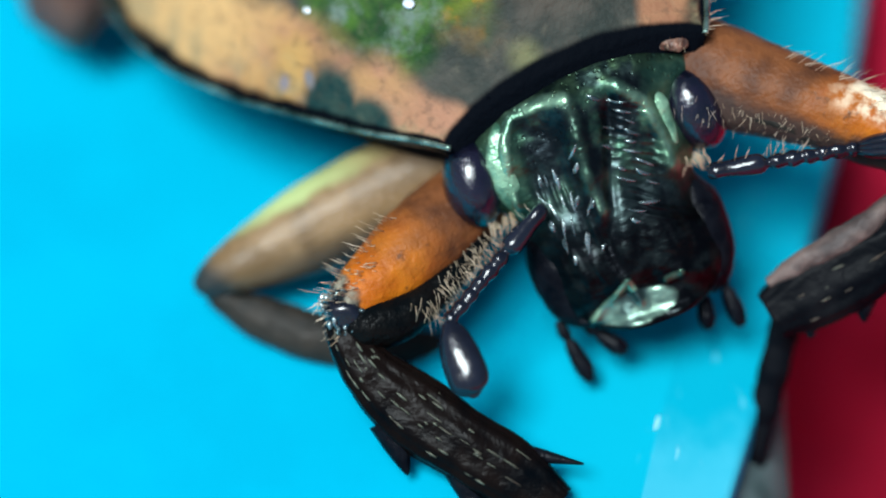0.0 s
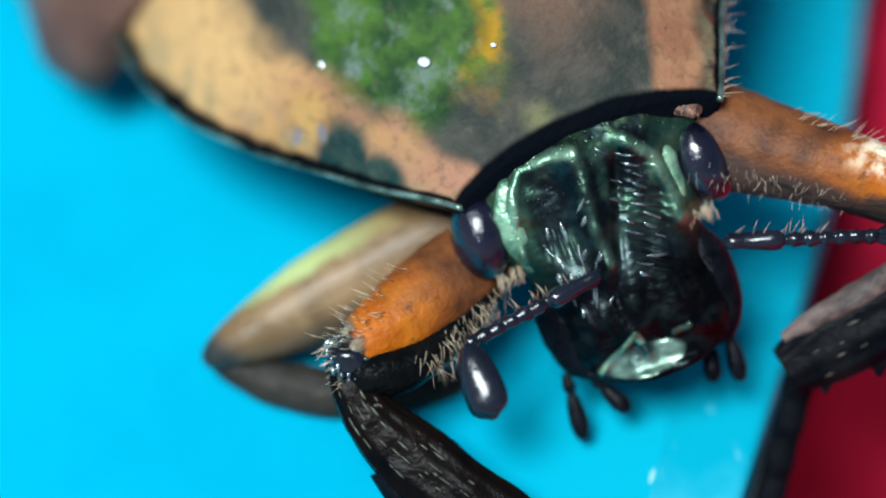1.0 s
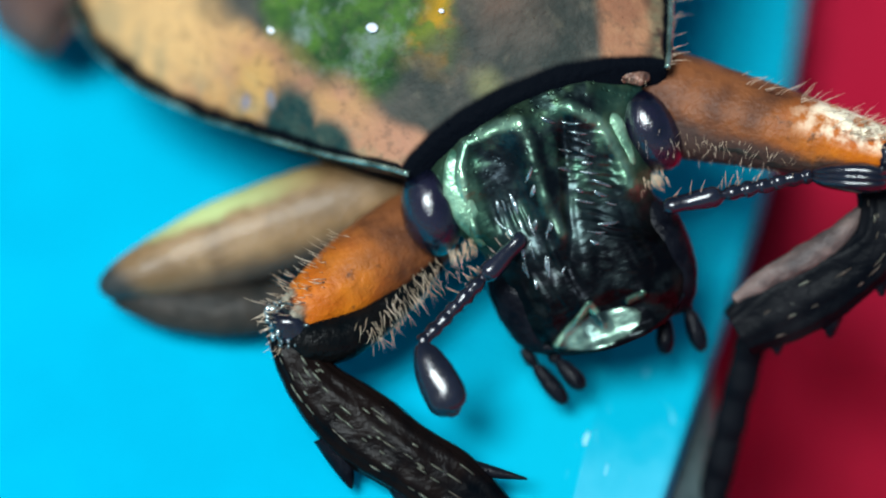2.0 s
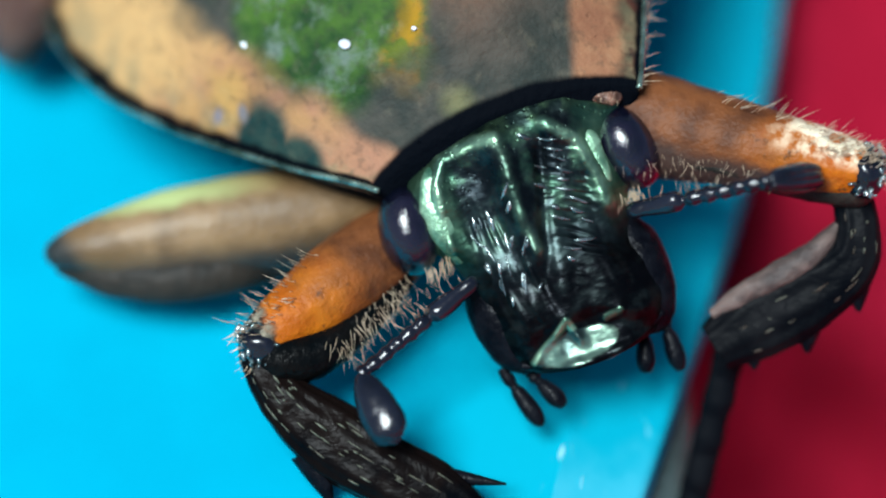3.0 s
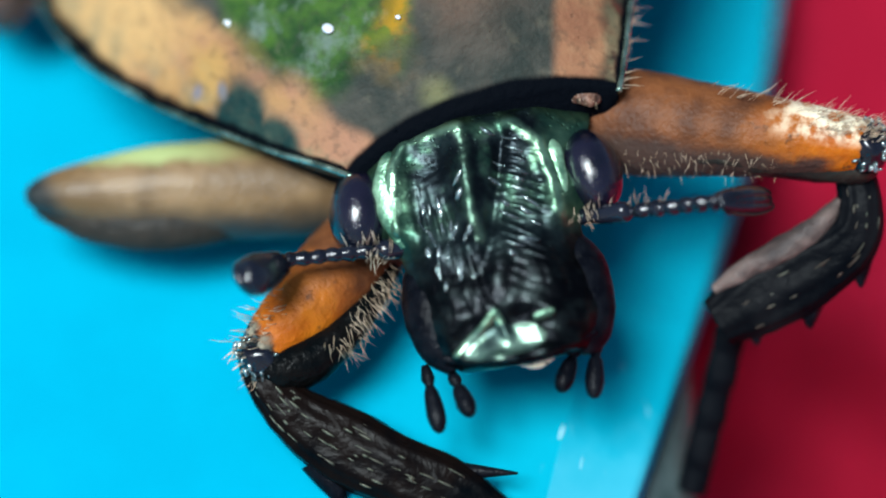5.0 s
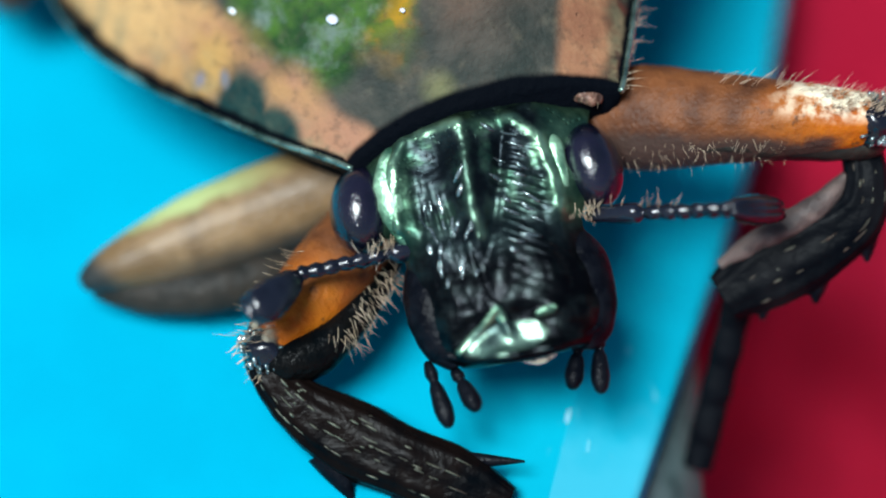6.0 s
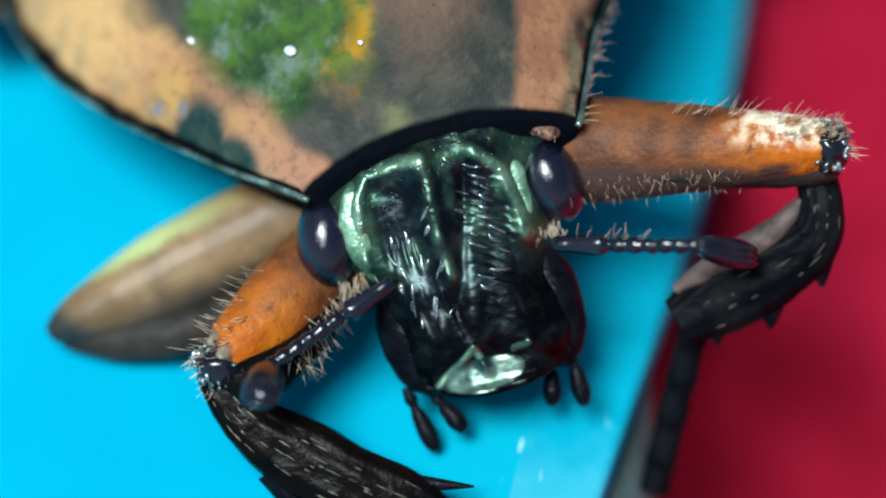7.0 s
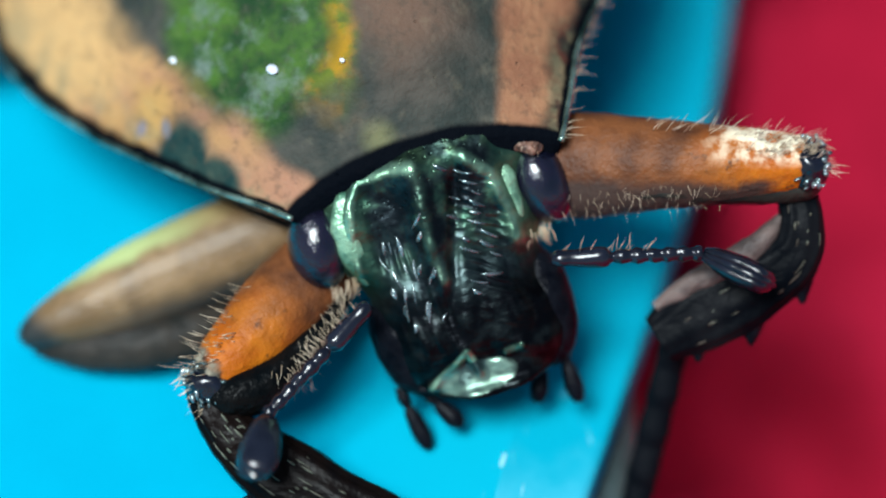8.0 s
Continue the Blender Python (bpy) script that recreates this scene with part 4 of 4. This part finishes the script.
def motions():
    drift = {t: shift(x, y, a) for t, x, y, a in (
        (0.0, -0.59, 0.25, 3.9), (0.5, -0.43, 0.19, 3.2), (1.0, -0.23, 0.17, 2.3), (1.2, -0.06, 0.11, 2.5), (2.3, 0.06, 0.11, 1.6), (2.5, 0.02, 0.12, 1.5),
        (3.0, 0.0, 0.06, 1.1), (3.5, 0.0, 0.0, 0), (4.0, -0.1, -0.08, -0.6), (4.5, -0.24, -0.1, -1.0), (5.0, -0.3, -0.03, -2.6), (5.2, -0.32, -0.03, -3.0),
        (6.3, -0.32, -0.2, -4.9), (6.5, -0.28, -0.2, -5.1), (7.0, -0.24, -0.2, -5.0), (7.5, -0.27, -0.23, -4.7), (8.0, -0.23, -0.26, -4.2))}
    walk(beetle, [(t, BASE @ m) for t, m in drift.items()])

    def own(t, m):
        return (t, drift[t].inverted() @ m)

    walk(head, [own(t, seat(x, y, min(0.0, -0.25 - 0.022 * p), a, p)) for t, x, y, a, p in (
        (0.0, 0.68, 1.76, 19, 8), (0.5, 0.78, 1.81, 21, 10), (1.0, 0.91, 1.78, 19, 8), (1.2, 1.08, 1.64, 19.5, 7), (2.3, 1.28, 1.6, 20.7, 3), (2.5, 1.28, 1.64, 20.7, 2),
        (3.0, 1.23, 1.53, 21, 1), (3.5, 1.21, 1.4, 20, 0), (4.0, 0.96, 1.23, 17.2, -10), (4.5, 0.68, 1.14, 16.2, -14), (5.0, 0.47, 1.14, 10.7, -18), (5.2, 0.36, 1.08, 10, -18),
        (6.3, 0.47, 0.95, 11.8, -14), (6.5, 0.57, 1.04, 12.1, -9), (7.0, 0.56, 1.0, 15.6, 3), (7.5, 0.7, 1.23, 18.5, 8), (8.0, 0.73, 1.21, 16.4, 8))])
    walk(tibia_a, [own(t, seat(x, y, -0.25, a)) for t, x, y, a in (
        (0.0, -3.55, -1.24, -5), (0.5, -3.49, -1.16, -6.2), (1.0, -3.38, -1.11, -7), (1.2, -3.29, -1.23, -6.5), (2.3, -3.24, -1.16, -4.7), (2.5, -3.27, -1.14, -4),
        (3.0, -3.32, -1.29, -2), (3.5, -3.25, -1.45, 0), (4.0, -3.29, -1.7, 1.7), (4.5, -3.33, -1.76, 2.3), (5.0, -3.33, -1.88, 3.4), (5.2, -3.32, -1.98, 4),
        (6.3, -3.36, -2.01, 4.1), (6.5, -3.31, -1.9, 3.6), (7.0, -3.34, -1.82, 2.6), (7.5, -3.31, -1.8, 0), (8.0, -3.2, -1.85, 0))])
    walk(femur_a, [own(t, seat(x, y, -0.25, a)) for t, x, y, a in (
        (0.0, -3.55, -1.24, -139.0), (0.5, -3.49, -1.16, -141.4), (1.0, -3.38, -1.11, -143.2), (1.2, -3.29, -1.23, -143.1), (2.3, -3.24, -1.16, -144.7), (2.5, -3.27, -1.14, -144.7),
        (3.0, -3.32, -1.29, -143.6), (3.5, -3.25, -1.45, -141.3), (4.0, -3.29, -1.7, -138.5), (4.5, -3.33, -1.76, -136.6), (5.0, -3.33, -1.88, -133.1), (5.2, -3.32, -1.98, -131.4),
        (6.3, -3.36, -2.01, -132.4), (6.5, -3.31, -1.9, -133.5), (7.0, -3.34, -1.82, -135.7), (7.5, -3.31, -1.8, -135.6), (8.0, -3.2, -1.85, -134.7))])
    knees = (
        (0.0, 6.69, 1.87, -14.1), (0.5, 6.85, 1.83, -13.1), (1.0, 7.05, 1.84, -11.7), (1.2, 7.22, 1.81, -11.5), (2.3, 7.39, 1.9, -9.2), (2.5, 7.35, 1.92, -8.9),
        (3.0, 7.4, 1.84, -8.6), (3.5, 7.46, 1.82, -6.8), (4.0, 7.46, 1.74, -6.0), (4.5, 7.26, 1.74, -5.4), (5.0, 7.44, 1.92, -2.2), (5.2, 7.51, 2.04, -0.4),
        (6.3, 7.4, 2.05, 3.5), (6.5, 7.37, 2.08, 4.1), (7.0, 7.47, 2.15, 4.8), (7.5, 7.44, 2.15, 4.8), (8.0, 7.45, 2.12, 4.4))
    walk(femur_b, [own(t, seat(x, y - 0.08, -0.1, a - 4.0)) for t, x, y, a in knees])
    walk(tibia_b, [own(t, seat(x - 0.06, y - 0.6, -0.6)) for t, x, y, a in knees])
    walk(middle_femur, [own(t, seat(x, y, -2.3, a)) for t, x, y, a in (
        (0.0, -1.37, 1.66, 27), (0.5, -1.43, 1.61, 26), (1.0, -1.17, 1.36, 28), (1.2, -1.2, 1.13, 27), (2.3, -1.55, 1.2, 16), (2.5, -1.64, 1.17, 14.6),
        (3.0, -1.85, 1.1, 8.5), (3.5, -1.93, 1.18, 5.6), (4.0, -2.19, 1.2, 2), (4.5, -2.15, 1.17, 0.5), (5.0, -2.15, 1.15, 1.5), (5.2, -2.26, 1.02, 1.5),
        (6.3, -1.37, 1.05, 24), (6.5, -1.31, 1.02, 23.5), (7.0, -1.57, 1.14, 26), (7.5, -1.63, 1.15, 24), (8.0, -1.64, 1.05, 23))])
    walk(middle_tibia, [(t, seat(-5.35, -0.2, -0.1, a)) for t, a in ((0.0, -34), (0.5, -30), (1.0, -26), (1.2, -22), (2.3, -8), (3.0, 0), (3.5, 4), (5.2, 4), (6.3, -7), (8.0, -7))])
    for antenna, club, roll, rows in (
        (antenna_a, club_a, 0, (
            (0.0, -0.01, 0.59, 230, 9, 290, 10), (0.5, 0.46, 0.21, 210, 9, 293, 10), (1.0, 1.07, 0.34, 207, 9, 290, 10), (1.2, 1.05, 0.41, 214, 9, 287, 10),
            (2.3, 0.92, 0.36, 226, 9, 294, 10), (2.5, 1.16, 0.41, 221, 9, 285, 0), (3.0, 0.52, -0.18, 219, 9, 300, 20), (3.5, 0.24, -0.34, 211, 9, 262, 68),
            (4.0, 0.0, -0.3, 208, 9, 235, 62), (4.5, -0.43, -0.32, 203, 9, 225, 40), (5.0, -0.21, 0.09, 186, 9, 209, 56), (5.2, -0.24, 0.19, 187, 9, 200, 50),
            (6.3, -0.11, -0.25, 201, 9, 235, 40), (6.5, -0.22, -0.06, 215, 9, 236, 60), (7.0, -0.21, -0.34, 214, 9, 262, 66), (7.5, -0.08, -0.35, 223, 9, 245, 40),
            (8.0, -0.3, -0.47, 227, 9, 262, 42))),
        (antenna_b, club_b, 90, (
            (0.0, 2.86, 1.2, 9, 0, 5, 10), (0.5, 3.21, 1.13, 5, 0, 5, 10), (1.0, 3.25, 0.93, 2, 0, 5, 10), (1.2, 3.4, 0.84, 6, 0, 5, 10), (2.3, 3.36, 0.98, 12, 0, -5, 10),
            (2.5, 3.39, 1.12, 11, 0, -2, 15), (3.0, 3.19, 1.03, 12, 24, 8, -48), (3.5, 3.16, 0.96, 13, 28, 13, -48), (4.0, 2.86, 0.79, 10, 28, 9, -48), (4.5, 2.73, 0.66, 9, 28, 6, -48),
            (5.0, 2.29, 0.57, 6, 26, 3, -48), (5.2, 2.51, 0.51, 4, 26, 2, -48), (6.3, 2.35, 0.33, 1, 26, 0, -48), (6.5, 2.4, 0.41, 0, 26, 0, -48), (7.0, 2.57, 0.33, -1, 20, -10, -40),
            (7.5, 2.84, 0.43, 0, 0, -25, 15), (8.0, 2.9, 0.34, 2, 0, -25, 15)))):
        walk(antenna, [own(t, seat(x, y, 0.2) @ aim(a, r)) for t, x, y, a, r, ca, cr in rows])
        walk(club, [(t, seat(STALK, 0, 0) @ aim(a, r).inverted() @ aim(ca, cr) @ pose(0, 0, 0, roll)) for t, x, y, a, r, ca, cr in rows])
    for palp, at, rows in zip(palps, PALP_AT, (
            ((0.0, 0), (0.5, 2), (1.0, -14), (1.2, 6), (2.3, 8), (3.5, 0), (4.5, -8), (5.2, -8), (6.5, 0), (8.0, 0)),
            ((0.0, 10), (0.5, -8), (1.0, 0), (2.3, -6), (3.5, 0), (4.5, -12), (5.2, -15), (6.5, -6), (8.0, 4)),
            ((0.0, 6), (1.0, 3), (2.3, -4), (3.5, 0), (4.5, -6), (5.2, -14), (6.5, 3), (8.0, -6)),
            ((0.0, 8), (1.0, 0), (2.3, 4), (3.5, 0), (4.5, -4), (5.2, -10), (6.5, 0), (8.0, 5)))):
        walk(palp, [(t, seat(*at, a)) for t, a in rows])


motions()
